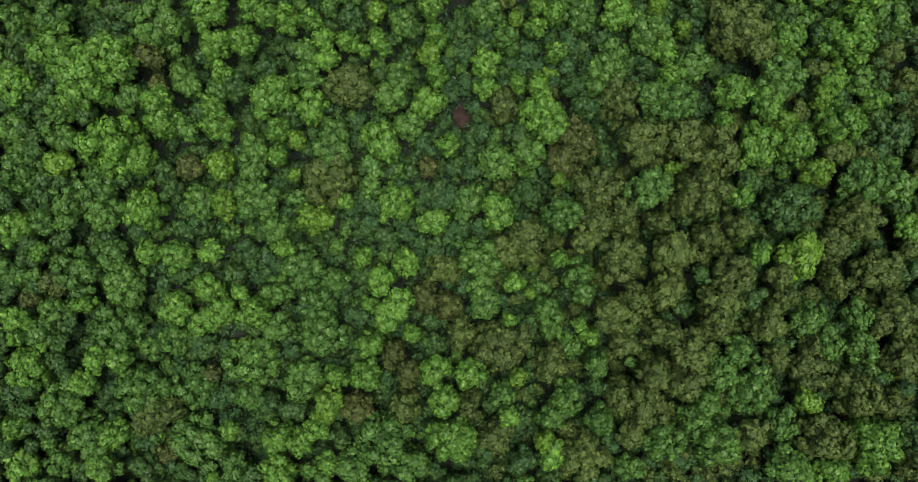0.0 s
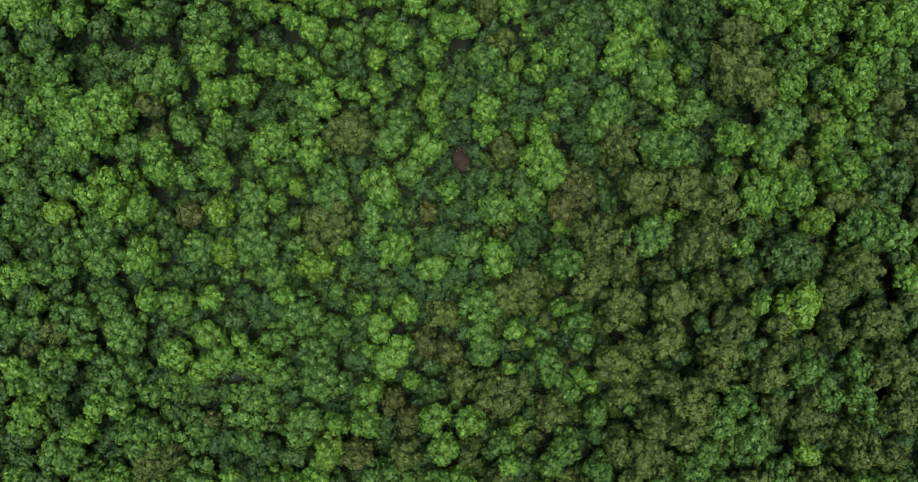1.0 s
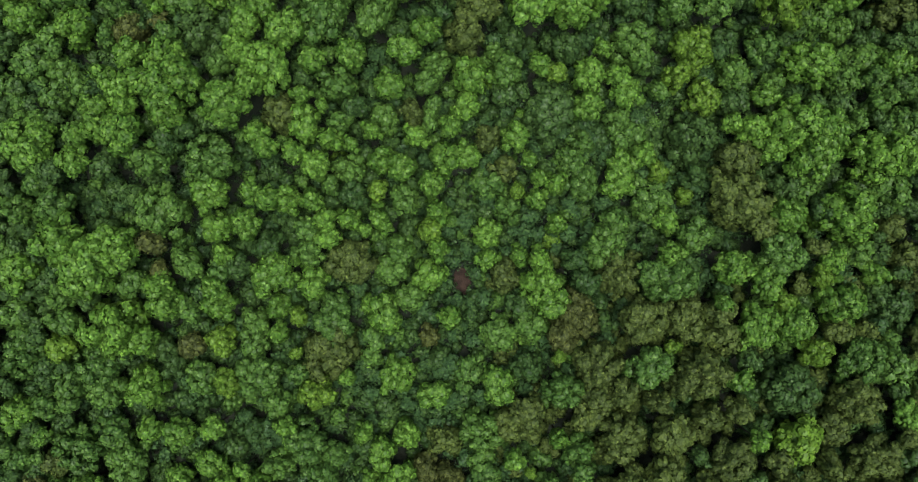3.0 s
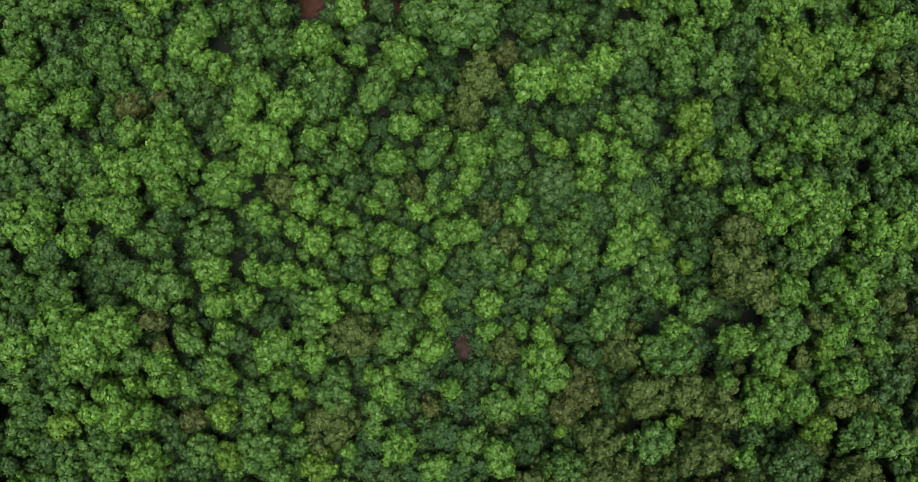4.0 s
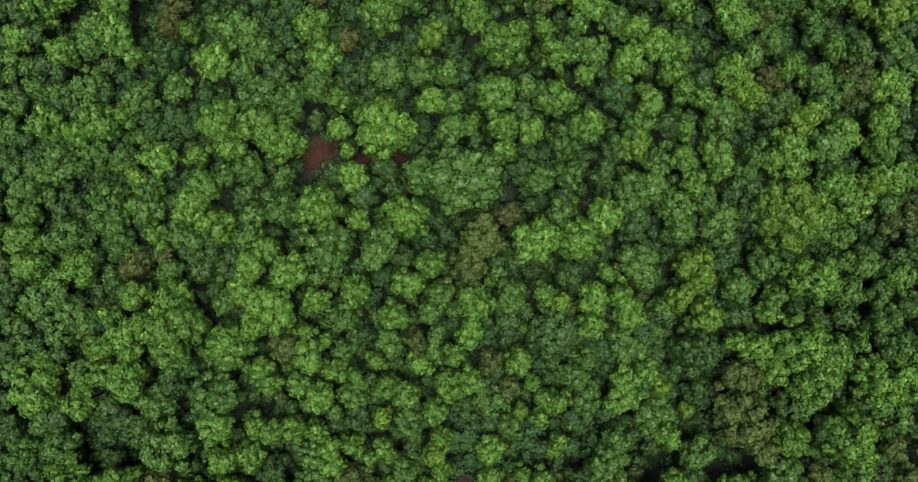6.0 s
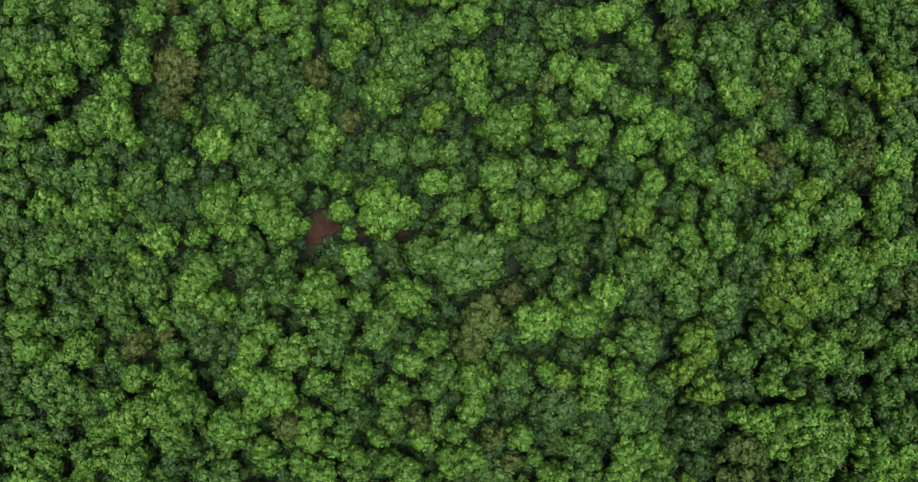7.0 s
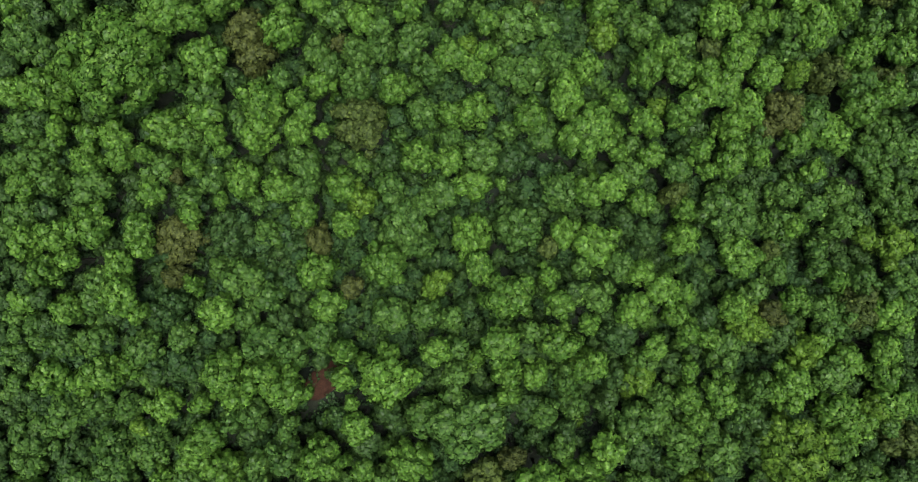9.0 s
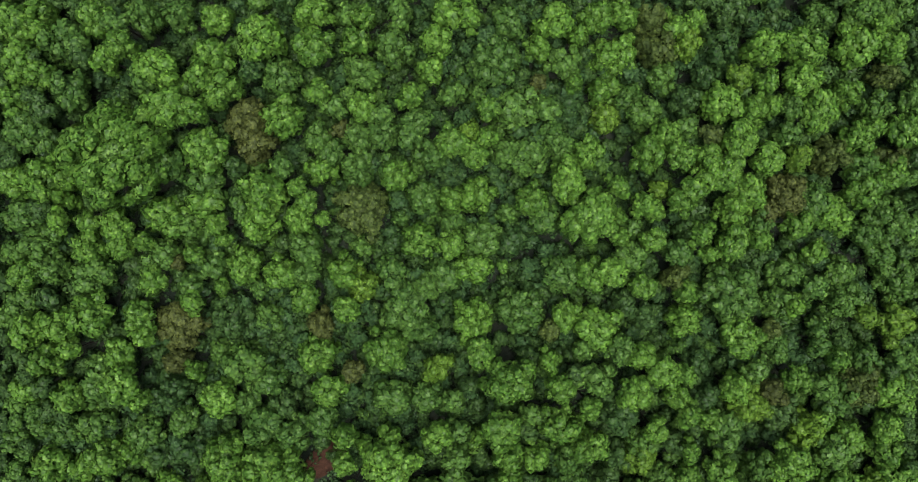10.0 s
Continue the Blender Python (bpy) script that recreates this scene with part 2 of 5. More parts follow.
def crown_mesh(kind, size, seed):
    """The crown of a tree of that leaf and size; its origin is the middle of the crown."""
    rng = np.random.default_rng(seed)
    length, width, tuft, per_tuft, flare, tall, bough = HABIT[kind]
    big = {"small": 0.92, "middle": 1.0, "large": 1.12, "giant": 1.3}[size]
    verts, faces, normals = crown_shape(rng, SIZES[size], tall * TALL[size], BOUGHS_OF[size], bough, tuft * big, per_tuft, (length * big, width * big), flare)
    return mesh_of("crown", verts, faces, LEAF[kind], normals)


def stem(points, radii, sides=6):
    """A tapered, bent stem through the points."""
    verts, faces = [], []
    for k, (p, r) in enumerate(zip(points, radii)):
        for s in range(sides):
            t = 2 * math.pi * s / sides
            verts.append((p[0] + r * math.cos(t), p[1] + r * math.sin(t), p[2]))
            if k:
                b, c = (k - 1) * sides, (s + 1) % sides
                faces.append((b + s, b + c, b + sides + c, b + sides + s))
    return np.array(verts), np.array(faces)


def trunk_mesh(seed):
    """A trunk of unit height, with a flared foot."""
    rng = random.Random(seed)
    pts, x, y = [], 0.0, 0.0
    for k in range(7):
        pts.append((x, y, -0.05 + k / 6))
        x, y = x + rng.uniform(-0.05, 0.05), y + rng.uniform(-0.05, 0.05)
    return mesh_of("trunk", *stem(pts, (0.26, 0.17, 0.15, 0.13, 0.11, 0.08, 0.03), 8), BARK)


def limb_mesh(seed):
    """A limb that rises outwards along +x, a unit long."""
    rng = random.Random(seed)
    pts = [(0, 0, 0), (0.3, rng.uniform(-0.06, 0.06), 0.25), (0.6, rng.uniform(-0.1, 0.1), 0.42), (0.85, rng.uniform(-0.14, 0.14), 0.62)]
    return mesh_of("limb", *stem(pts, (0.035, 0.027, 0.018, 0.006), 5), BARK)


CROWNS = {(k, s): [crown_mesh(k, s, 100 * i + 7 * j + v) for v in range({"small": 4, "middle": 5, "large": 3, "giant": 1}[s])]
          for i, k in enumerate(HABIT) for j, s in enumerate(SIZES)}
TRUNKS = [trunk_mesh(k) for k in range(4)]
BOUGHS = [limb_mesh(k) for k in range(4)]
WORDS = {"bright": ("bright_green_tree", "bright green leaves"), "green": ("green_tree", "mid-green leaves"),
         "dark": ("dark_green_tree", "dull dark green leaves"), "olive": ("olive_green_tree", "feathery olive-green leaves"),
         "lime": ("yellow_green_tree", "yellowish green leaves"), "brown": ("brown_tinged_tree", "sparse brown-tinged leaves")}
SHAPES = {"small": "small bushy", "middle": "rounded forest", "large": "large lobed", "giant": "very large domed"}
# how far the crowns of a leaf stand above or below the canopy
RISE = {"bright": 0.9, "lime": 0.6, "green": -0.3, "olive": 0.1, "dark": -1.1, "brown": -0.4}
rnd = random.Random(11)
STAND = []


def part(name, me, parent, m):
    ob = new(name, me)
    ob.parent, ob.matrix_basis = parent, m
    return ob


def plant(kind, x, y, h, r, young=False):
    """A tree of that leaf at (x, y), h high, with a crown of radius r."""
    size = "small" if r < 2.05 else "middle" if r < 3.3 else "large" if r < 5.2 else "giant"
    s = r / SIZES[size]
    name, words = WORDS[kind]
    h += rnd.uniform(-0.8, 0.8) + (0 if young else RISE[kind])
    tree = new("young_tree" if young else "small_" + name if size == "small" else name)
    tree.location = (x, y, ground_z(x, y))
    shape = "young understorey" if young else SHAPES[size]
    tagged(tree, f"{shape} broadleaf tree with {words}", "tree", "young trees below the canopy" if young else "trees of the forest canopy")
    sz = s * rnd.uniform(0.9, 1.2)
    top = HABIT[kind][5] * TALL[size] * SIZES[size] * sz
    mid = max(h - top, 0.35 * h)
    turn = rnd.uniform(0, 360)
    crown = rnd.choice(CROWNS[kind, size])
    part("crown", crown, tree, pose(0, 0, mid, rnd.uniform(-7, 7), rnd.uniform(-7, 7), turn) @ Matrix.Diagonal((s, s * rnd.uniform(0.82, 1.16), sz, 1)))
    girth = 0.55 + r * 0.22
    part("trunk", rnd.choice(TRUNKS), tree, pose(0, 0, 0, 0, 0, turn) @ Matrix.Diagonal((girth, girth, mid + top * 0.35, 1)))
    if not young and size != "small":
        for k in range(3):
            part("limb", rnd.choice(BOUGHS), tree, pose(0, 0, mid * 0.72, 0, 0, turn + 120 * k + rnd.uniform(-25, 25)) @ Matrix.Scale(r * 0.85, 4))
    STAND.append((x, y, r, ground_z(x, y) + h))
    return tree


# ---- the trees of the canopy: leaf, place, height, crown radius ----
plant("dark", -48.1, -35.4, 8.7, 2.7)
plant("green", -34.3, -35.0, 8.8, 2.5)
plant("bright", -27.1, -34.8, 9.6, 2.6)
plant("bright", -53.9, -34.6, 8.9, 2.2)
plant("green", -16.1, -34.2, 10.2, 2.6)
plant("green", -7.3, -34.2, 9.4, 3.1)
plant("bright", -64.9, -33.9, 10.4, 2.6)
plant("green", -60.1, -33.7, 10.0, 2.6)
plant("bright", -19.4, -33.0, 9.9, 1.7)
plant("dark", 9.2, -32.6, 9.2, 2.4)
plant("brown", -44.2, -32.4, 8.3, 1.8)
plant("green", 24.7, -32.4, 8.3, 2.1)
plant("olive", 18.5, -31.4, 9.4, 3.5)
plant("green", 45.7, -31.2, 7.6, 2.8)
plant("bright", 50.8, -31.2, 7.1, 2.2)
plant("bright", 13.6, -31.0, 9.1, 1.9)
plant("green", -40.1, -30.8, 9.1, 4.1)
plant("olive", 61.1, -30.6, 4.5, 2.4)
plant("bright", -23.9, -30.4, 10.0, 2.1)
plant("green", -55.7, -30.2, 9.8, 3.7)
plant("bright", -27.3, -30.2, 9.8, 2.6)
plant("dark", -18.0, -30.1, 10.0, 1.8)
plant("bright", -52.1, -29.7, 9.1, 2.2)
plant("green", -11.7, -29.6, 10.8, 4.9)
plant("bright", -1.3, -29.3, 10.2, 3.6)
plant("bright", 1.0, -29.1, 9.8, 2.1)
plant("lime", 12.3, -29.0, 9.3, 1.5)
plant("bright", -34.7, -28.8, 8.7, 1.6)
plant("green", 29.2, -28.8, 9.1, 3.5)
plant("olive", 5.7, -28.7, 9.9, 2.6)
plant("green", 36.7, -28.4, 8.9, 3.5)
plant("bright", -21.3, -28.1, 10.1, 2.1)
plant("bright", -65.3, -27.9, 10.7, 2.2)
plant("olive", 24.7, -27.8, 9.2, 2.1)
plant("bright", 56.4, -27.6, 8.1, 4.1)
plant("olive", -47.8, -27.5, 8.9, 3.1)
plant("olive", 50.3, -26.9, 8.5, 3.6)
plant("olive", 41.3, -26.7, 8.4, 2.0)
plant("green", 20.5, -26.2, 9.5, 2.4)
plant("olive", -44.2, -26.2, 8.4, 2.5)
plant("dark", -52.1, -26.1, 9.1, 2.0)
plant("green", 13.4, -26.1, 9.5, 2.1)
plant("dark", -25.4, -26.0, 9.7, 2.2)
plant("green", 33.9, -25.9, 9.0, 2.9)
plant("bright", 7.3, -25.6, 9.8, 1.7)
plant("brown", -15.4, -25.5, 10.1, 2.7)
plant("dark", 62.3, -25.5, 5.9, 2.4)
plant("green", 45.4, -25.5, 8.5, 2.6)
plant("dark", -29.6, -25.3, 9.2, 2.2)
plant("olive", -8.3, -25.1, 10.0, 2.6)
plant("green", -59.3, -24.6, 11.5, 3.5)
plant("lime", -19.7, -24.5, 10.1, 2.3)
plant("olive", 1.4, -24.3, 9.4, 2.2)
plant("olive", 27.3, -24.0, 10.3, 3.5)
plant("green", -32.2, -23.9, 9.1, 2.7)
plant("bright", -2.4, -23.7, 9.6, 2.3)
plant("green", 15.5, -23.2, 9.5, 2.8)
plant("green", 35.6, -23.2, 8.7, 2.2)
plant("green", -48.4, -23.0, 9.1, 4.3)
plant("green", 6.6, -22.9, 9.8, 2.2)
plant("dark", -65.5, -22.8, 11.5, 2.6)
plant("olive", 23.4, -22.8, 10.0, 3.0)
plant("green", -40.8, -22.7, 8.5, 3.8)
plant("lime", 48.5, -22.3, 8.8, 1.8)
plant("olive", 59.2, -22.2, 8.0, 2.8)
plant("green", -23.6, -21.5, 10.0, 3.1)
plant("dark", 20.4, -21.5, 8.8, 1.7)
plant("bright", -55.9, -21.5, 10.1, 2.1)
plant("green", 42.2, -21.5, 8.6, 3.5)
plant("olive", 54.8, -21.1, 9.2, 3.9)
plant("brown", -37.8, -20.7, 8.3, 1.3)
plant("olive", 32.9, -20.5, 9.8, 3.0)
plant("brown", -7.5, -20.3, 9.6, 2.1)
plant("bright", -18.3, -20.3, 10.3, 1.7)
plant("bright", -14.0, -20.1, 10.4, 2.4)
plant("lime", 8.6, -20.1, 9.7, 1.4)
plant("bright", 1.6, -19.9, 9.8, 2.4)
plant("bright", -3.6, -19.4, 9.5, 2.3)
plant("olive", 28.2, -19.2, 11.1, 2.9)
plant("green", 37.6, -18.8, 8.8, 2.4)
plant("bright", -62.7, -18.6, 12.1, 3.6)
plant("olive", 49.7, -18.6, 9.3, 3.3)
plant("green", -31.9, -18.6, 9.5, 4.0)
plant("green", 20.4, -18.4, 9.0, 2.2)
plant("bright", -51.2, -18.2, 8.8, 1.8)
plant("bright", -54.3, -18.1, 9.2, 1.9)
plant("olive", 13.8, -18.1, 9.8, 2.8)
plant("brown", -10.2, -17.6, 9.4, 2.3)
plant("olive", 45.3, -16.8, 9.0, 2.1)
plant("green", -46.6, -16.4, 7.9, 2.2)
plant("dark", -4.0, -16.1, 8.9, 2.0)
plant("olive", 62.0, -16.1, 8.0, 2.9)
plant("green", 40.8, -16.0, 9.2, 2.4)
plant("bright", -13.6, -16.0, 9.2, 2.1)
plant("olive", 33.4, -15.8, 10.8, 3.2)
plant("olive", 6.6, -15.7, 10.2, 4.2)
plant("green", -43.9, -15.6, 7.4, 2.5)
plant("olive", 50.1, -15.4, 9.0, 2.0)
plant("olive", 24.2, -15.1, 11.0, 2.2)
plant("green", 57.6, -15.0, 8.2, 2.3)
plant("dark", 46.6, -14.8, 9.4, 1.7)
plant("green", 52.2, -14.6, 8.9, 2.7)
plant("green", -21.1, -14.4, 9.6, 3.6)
plant("bright", -64.1, -14.4, 11.1, 1.3)
plant("bright", -7.1, -14.2, 8.2, 1.6)
plant("olive", 0.5, -14.2, 9.0, 2.5)
plant("green", -52.1, -14.1, 9.0, 4.5)
plant("green", -61.8, -14.1, 11.2, 2.6)
plant("green", -28.2, -13.5, 9.2, 2.2)
plant("green", 14.0, -13.5, 9.4, 2.2)
plant("olive", 29.7, -13.4, 12.3, 3.2)
plant("dark", 10.2, -12.8, 9.2, 2.1)
plant("bright", -38.8, -12.7, 7.9, 2.3)
plant("olive", 37.1, -12.4, 10.7, 2.5)
plant("bright", 17.6, -12.3, 9.4, 1.2)
plant("bright", -64.6, -12.2, 10.7, 2.1)
plant("bright", -11.2, -11.8, 7.7, 2.2)
plant("bright", 7.4, -11.7, 8.7, 1.2)
plant("olive", 44.6, -11.6, 10.7, 2.9)
plant("olive", 22.9, -11.1, 11.2, 3.3)
plant("green", 50.3, -11.1, 10.1, 2.9)
plant("bright", -31.5, -11.0, 9.3, 2.7)
plant("bright", -36.4, -10.8, 8.6, 2.3)
plant("green", -59.9, -10.7, 10.1, 2.6)
plant("olive", 62.6, -10.6, 9.5, 4.2)
plant("green", 57.3, -10.5, 9.1, 2.5)
plant("bright", -43.5, -10.5, 7.2, 2.5)
plant("green", 13.2, -10.5, 9.2, 2.2)
plant("brown", -1.8, -10.1, 7.7, 2.7)
plant("bright", -9.5, -9.9, 7.5, 2.5)
plant("bright", -13.9, -9.9, 7.3, 1.3)
plant("green", -22.0, -9.9, 9.6, 3.6)
plant("bright", -55.7, -9.8, 8.9, 1.6)
plant("green", 4.0, -9.8, 8.2, 2.3)
plant("olive", 38.1, -9.1, 11.4, 3.0)
plant("brown", -5.5, -9.1, 7.3, 2.6)
plant("brown", -63.2, -8.9, 9.6, 1.5)
plant("olive", 26.0, -8.4, 11.9, 2.6)
plant("dark", 42.9, -8.2, 11.0, 2.1)
plant("green", -28.3, -8.2, 9.4, 2.7)
plant("olive", 47.3, -8.1, 10.5, 2.1)
plant("bright", -33.1, -8.1, 8.7, 1.2)
plant("green", 18.7, -7.9, 10.0, 1.7)
plant("lime", 10.5, -7.8, 8.8, 0.9)
plant("dark", -62.9, -7.7, 9.5, 1.7)
plant("bright", -38.4, -7.5, 8.1, 2.5)
plant("green", 3.1, -7.1, 7.7, 2.3)
plant("olive", 30.2, -7.1, 12.2, 3.2)
plant("green", -51.1, -7.0, 8.3, 4.0)
plant("olive", -60.4, -6.8, 9.5, 1.9)
plant("bright", 8.3, -6.4, 8.9, 1.6)
plant("green", -19.4, -6.3, 8.8, 2.3)
plant("bright", -12.2, -6.3, 7.3, 2.3)
plant("olive", 54.3, -5.6, 10.3, 2.5)
plant("dark", -34.8, -5.6, 8.2, 1.8)
plant("dark", -15.1, -5.5, 7.6, 1.8)
plant("green", 18.0, -5.1, 10.2, 2.5)
plant("green", -65.8, -5.1, 9.7, 2.7)
plant("olive", 39.7, -5.0, 11.5, 3.6)
plant("dark", 35.6, -4.9, 11.4, 1.7)
plant("olive", 46.1, -4.8, 10.5, 1.9)
plant("green", -57.9, -4.6, 9.9, 3.5)
plant("olive", -2.3, -4.5, 6.9, 2.7)
plant("green", -23.7, -4.4, 9.5, 3.4)
plant("olive", 60.4, -3.9, 10.4, 3.4)
plant("bright", -8.5, -3.6, 7.2, 2.5)
plant("bright", 14.7, -2.9, 10.0, 1.6)
plant("dark", -63.4, -2.9, 10.0, 2.2)
plant("green", 3.1, -2.9, 7.6, 3.5)
plant("bright", -42.9, -2.8, 8.5, 2.4)
plant("dark", -32.1, -2.8, 8.6, 2.3)
plant("bright", -14.9, -2.7, 7.5, 1.6)
plant("lime", 49.6, -2.6, 11.1, 3.2)
plant("olive", 10.5, -2.5, 9.6, 1.8)
plant("green", -52.6, -2.5, 8.5, 2.5)
plant("olive", 24.3, -2.3, 11.8, 3.5)
plant("bright", -47.1, -2.0, 8.1, 1.9)
plant("bright", -37.7, -1.9, 8.2, 1.8)
plant("bright", 43.5, -1.8, 10.6, 1.5)
plant("olive", 7.6, -1.7, 8.7, 2.5)
plant("olive", 31.5, -1.5, 11.7, 3.0)
plant("bright", -26.5, -1.4, 9.1, 1.6)
plant("olive", 54.9, -0.5, 10.3, 2.4)
plant("olive", 18.7, 0.3, 10.7, 1.9)
plant("olive", 10.2, 0.6, 9.6, 2.7)
plant("olive", 36.9, 0.9, 11.5, 2.4)
plant("dark", -15.2, 1.6, 7.3, 2.2)
plant("green", -28.3, 1.7, 9.3, 2.5)
plant("bright", -63.9, 1.7, 10.6, 2.5)
plant("olive", 40.9, 2.0, 11.1, 2.2)
plant("bright", 65.0, 2.1, 8.9, 2.1)
plant("green", -61.0, 2.2, 10.4, 2.1)
plant("bright", -4.2, 2.8, 6.7, 2.3)
plant("olive", 20.9, 2.8, 11.3, 2.6)
plant("lime", -20.6, 2.8, 8.2, 1.6)
plant("olive", 29.7, 3.0, 11.8, 2.2)
plant("lime", -22.8, 3.5, 8.8, 2.3)
plant("green", -53.4, 3.7, 9.1, 2.6)
plant("olive", 59.2, 3.8, 10.5, 3.4)
plant("green", 15.7, 4.0, 10.8, 3.4)
plant("bright", -47.8, 4.3, 8.7, 3.3)
plant("bright", 5.7, 4.5, 7.5, 2.7)
plant("olive", 24.3, 4.5, 11.6, 2.2)
plant("dark", 49.4, 4.9, 11.3, 4.2)
plant("lime", -35.4, 5.1, 8.9, 2.1)
plant("green", -58.0, 5.3, 10.1, 2.4)
plant("green", -39.5, 5.7, 8.2, 2.7)
plant("olive", 33.1, 5.7, 12.0, 2.2)
plant("bright", -10.2, 5.7, 7.1, 3.3)
plant("bright", -17.6, 5.8, 7.2, 1.3)
plant("green", 1.3, 6.1, 7.4, 2.6)
plant("green", -31.0, 6.1, 9.3, 3.6)
plant("green", -24.8, 6.2, 8.8, 2.0)
plant("bright", 41.4, 6.7, 11.4, 1.7)
plant("olive", 36.5, 7.0, 12.8, 4.2)
plant("dark", -44.2, 7.4, 8.3, 2.2)
plant("dark", 10.3, 7.4, 9.1, 2.4)
plant("green", -54.5, 7.6, 10.0, 3.3)
plant("dark", -3.8, 8.0, 7.0, 2.3)
plant("olive", 20.7, 8.1, 11.0, 3.7)
plant("green", 28.6, 8.2, 12.2, 3.3)
plant("green", -14.3, 8.3, 7.0, 2.0)
plant("green", 65.4, 8.3, 9.3, 3.1)
plant("olive", -20.5, 9.0, 8.9, 4.3)
plant("green", -63.9, 9.0, 10.0, 3.6)
plant("dark", 43.3, 9.1, 11.4, 1.9)
plant("green", 60.2, 9.1, 10.3, 3.5)
plant("lime", 14.9, 9.4, 9.6, 1.1)
plant("lime", -24.9, 9.7, 8.2, 1.1)
plant("dark", -44.8, 10.2, 8.7, 1.8)
plant("lime", 52.9, 10.5, 10.7, 2.4)
plant("green", -32.0, 10.7, 7.9, 2.2)
plant("lime", -58.7, 10.7, 10.0, 2.0)
plant("brown", -40.8, 10.9, 8.7, 1.9)
plant("lime", -36.9, 11.3, 8.3, 2.4)
plant("green", -13.9, 11.4, 7.5, 2.0)
plant("brown", -5.2, 11.6, 7.3, 1.7)
plant("bright", -47.7, 11.9, 10.0, 2.4)
plant("green", -64.0, 12.0, 8.9, 2.4)
plant("brown", 15.6, 12.1, 10.2, 2.5)
plant("green", 5.5, 12.3, 8.4, 2.9)
plant("bright", -27.7, 12.8, 7.8, 1.6)
plant("olive", 38.8, 12.9, 12.5, 3.1)
plant("olive", 57.3, 13.5, 10.1, 2.2)
plant("green", 11.0, 13.7, 9.4, 2.7)
plant("bright", -51.4, 13.8, 11.3, 4.9)
plant("green", -20.0, 14.0, 8.8, 3.4)
plant("bright", 44.3, 14.2, 12.5, 3.8)
plant("green", -32.0, 14.2, 8.0, 2.5)
plant("green", -58.6, 14.6, 9.7, 2.4)
plant("olive", 27.5, 14.8, 11.9, 3.5)
plant("lime", -25.0, 15.0, 8.1, 1.3)
plant("bright", 50.0, 15.0, 11.7, 3.3)
plant("bright", -2.0, 15.1, 8.6, 2.0)
plant("brown", 18.0, 15.4, 11.0, 3.4)
plant("bright", -12.0, 15.4, 8.7, 2.9)
plant("olive", 33.6, 15.6, 12.8, 3.3)
plant("green", -66.0, 16.0, 7.6, 3.0)
plant("green", -40.6, 16.3, 10.1, 1.9)
plant("dark", -60.6, 16.4, 9.0, 1.9)
plant("olive", 38.7, 16.4, 12.5, 2.3)
plant("dark", 67.6, 16.6, 6.4, 3.5)
plant("dark", 9.4, 16.6, 9.0, 2.2)
plant("bright", -27.6, 16.7, 8.2, 2.1)
plant("bright", -36.4, 16.9, 9.2, 2.6)
plant("green", -19.6, 17.1, 8.8, 2.5)
plant("bright", -43.7, 17.3, 10.9, 2.7)
plant("bright", 14.1, 17.4, 10.2, 2.5)
plant("bright", 57.7, 17.6, 10.3, 3.7)
plant("bright", 38.7, 17.8, 12.3, 1.3)
plant("green", -8.0, 17.9, 9.3, 2.4)
plant("lime", 48.5, 18.2, 11.7, 1.7)
plant("dark", -54.8, 18.3, 11.2, 1.9)
plant("green", -58.0, 18.7, 10.2, 2.1)
plant("dark", -25.8, 18.8, 8.5, 1.8)
plant("dark", 65.5, 18.8, 7.0, 2.3)
plant("dark", -62.5, 19.0, 8.4, 2.4)
plant("dark", -39.0, 19.0, 10.0, 1.6)
plant("bright", -36.9, 19.7, 9.8, 2.1)
plant("bright", 12.4, 20.1, 9.8, 3.4)
plant("bright", -22.8, 20.3, 9.0, 2.5)
plant("bright", -44.1, 20.4, 11.2, 1.9)
plant("green", -48.4, 20.5, 11.6, 2.1)
plant("dark", 19.3, 20.6, 10.7, 2.3)
plant("bright", 46.2, 20.9, 11.8, 2.5)
plant("green", 32.0, 21.0, 13.5, 3.4)
plant("bright", -5.2, 21.4, 10.3, 3.0)
plant("bright", -28.4, 21.5, 8.9, 3.3)
plant("bright", -64.1, 21.7, 8.0, 3.0)
plant("lime", 54.8, 21.7, 10.5, 1.6)
plant("olive", 6.7, 21.7, 8.2, 2.6)
plant("green", 28.7, 22.0, 12.8, 2.2)
plant("bright", 64.2, 22.1, 7.8, 2.0)
plant("olive", 24.2, 22.3, 12.0, 3.6)
plant("green", -11.1, 22.3, 9.4, 2.5)
plant("green", -36.3, 22.4, 10.1, 1.9)
plant("brown", -44.0, 22.6, 11.3, 1.3)
plant("bright", -53.3, 22.7, 13.8, 4.5)
plant("dark", -33.7, 23.2, 9.6, 2.2)
plant("bright", 41.8, 23.2, 10.9, 3.0)
plant("green", -41.0, 23.4, 11.5, 2.7)
plant("olive", -17.2, 23.6, 9.8, 3.4)
plant("bright", 12.0, 23.9, 8.9, 2.0)
plant("dark", 17.6, 23.9, 10.2, 2.3)
plant("bright", 3.9, 24.0, 7.4, 1.8)
plant("green", -48.7, 24.0, 12.3, 1.8)
plant("bright", 55.9, 24.2, 10.8, 2.1)
plant("bright", 8.9, 24.6, 8.0, 1.6)
plant("bright", -35.4, 24.7, 10.0, 1.7)
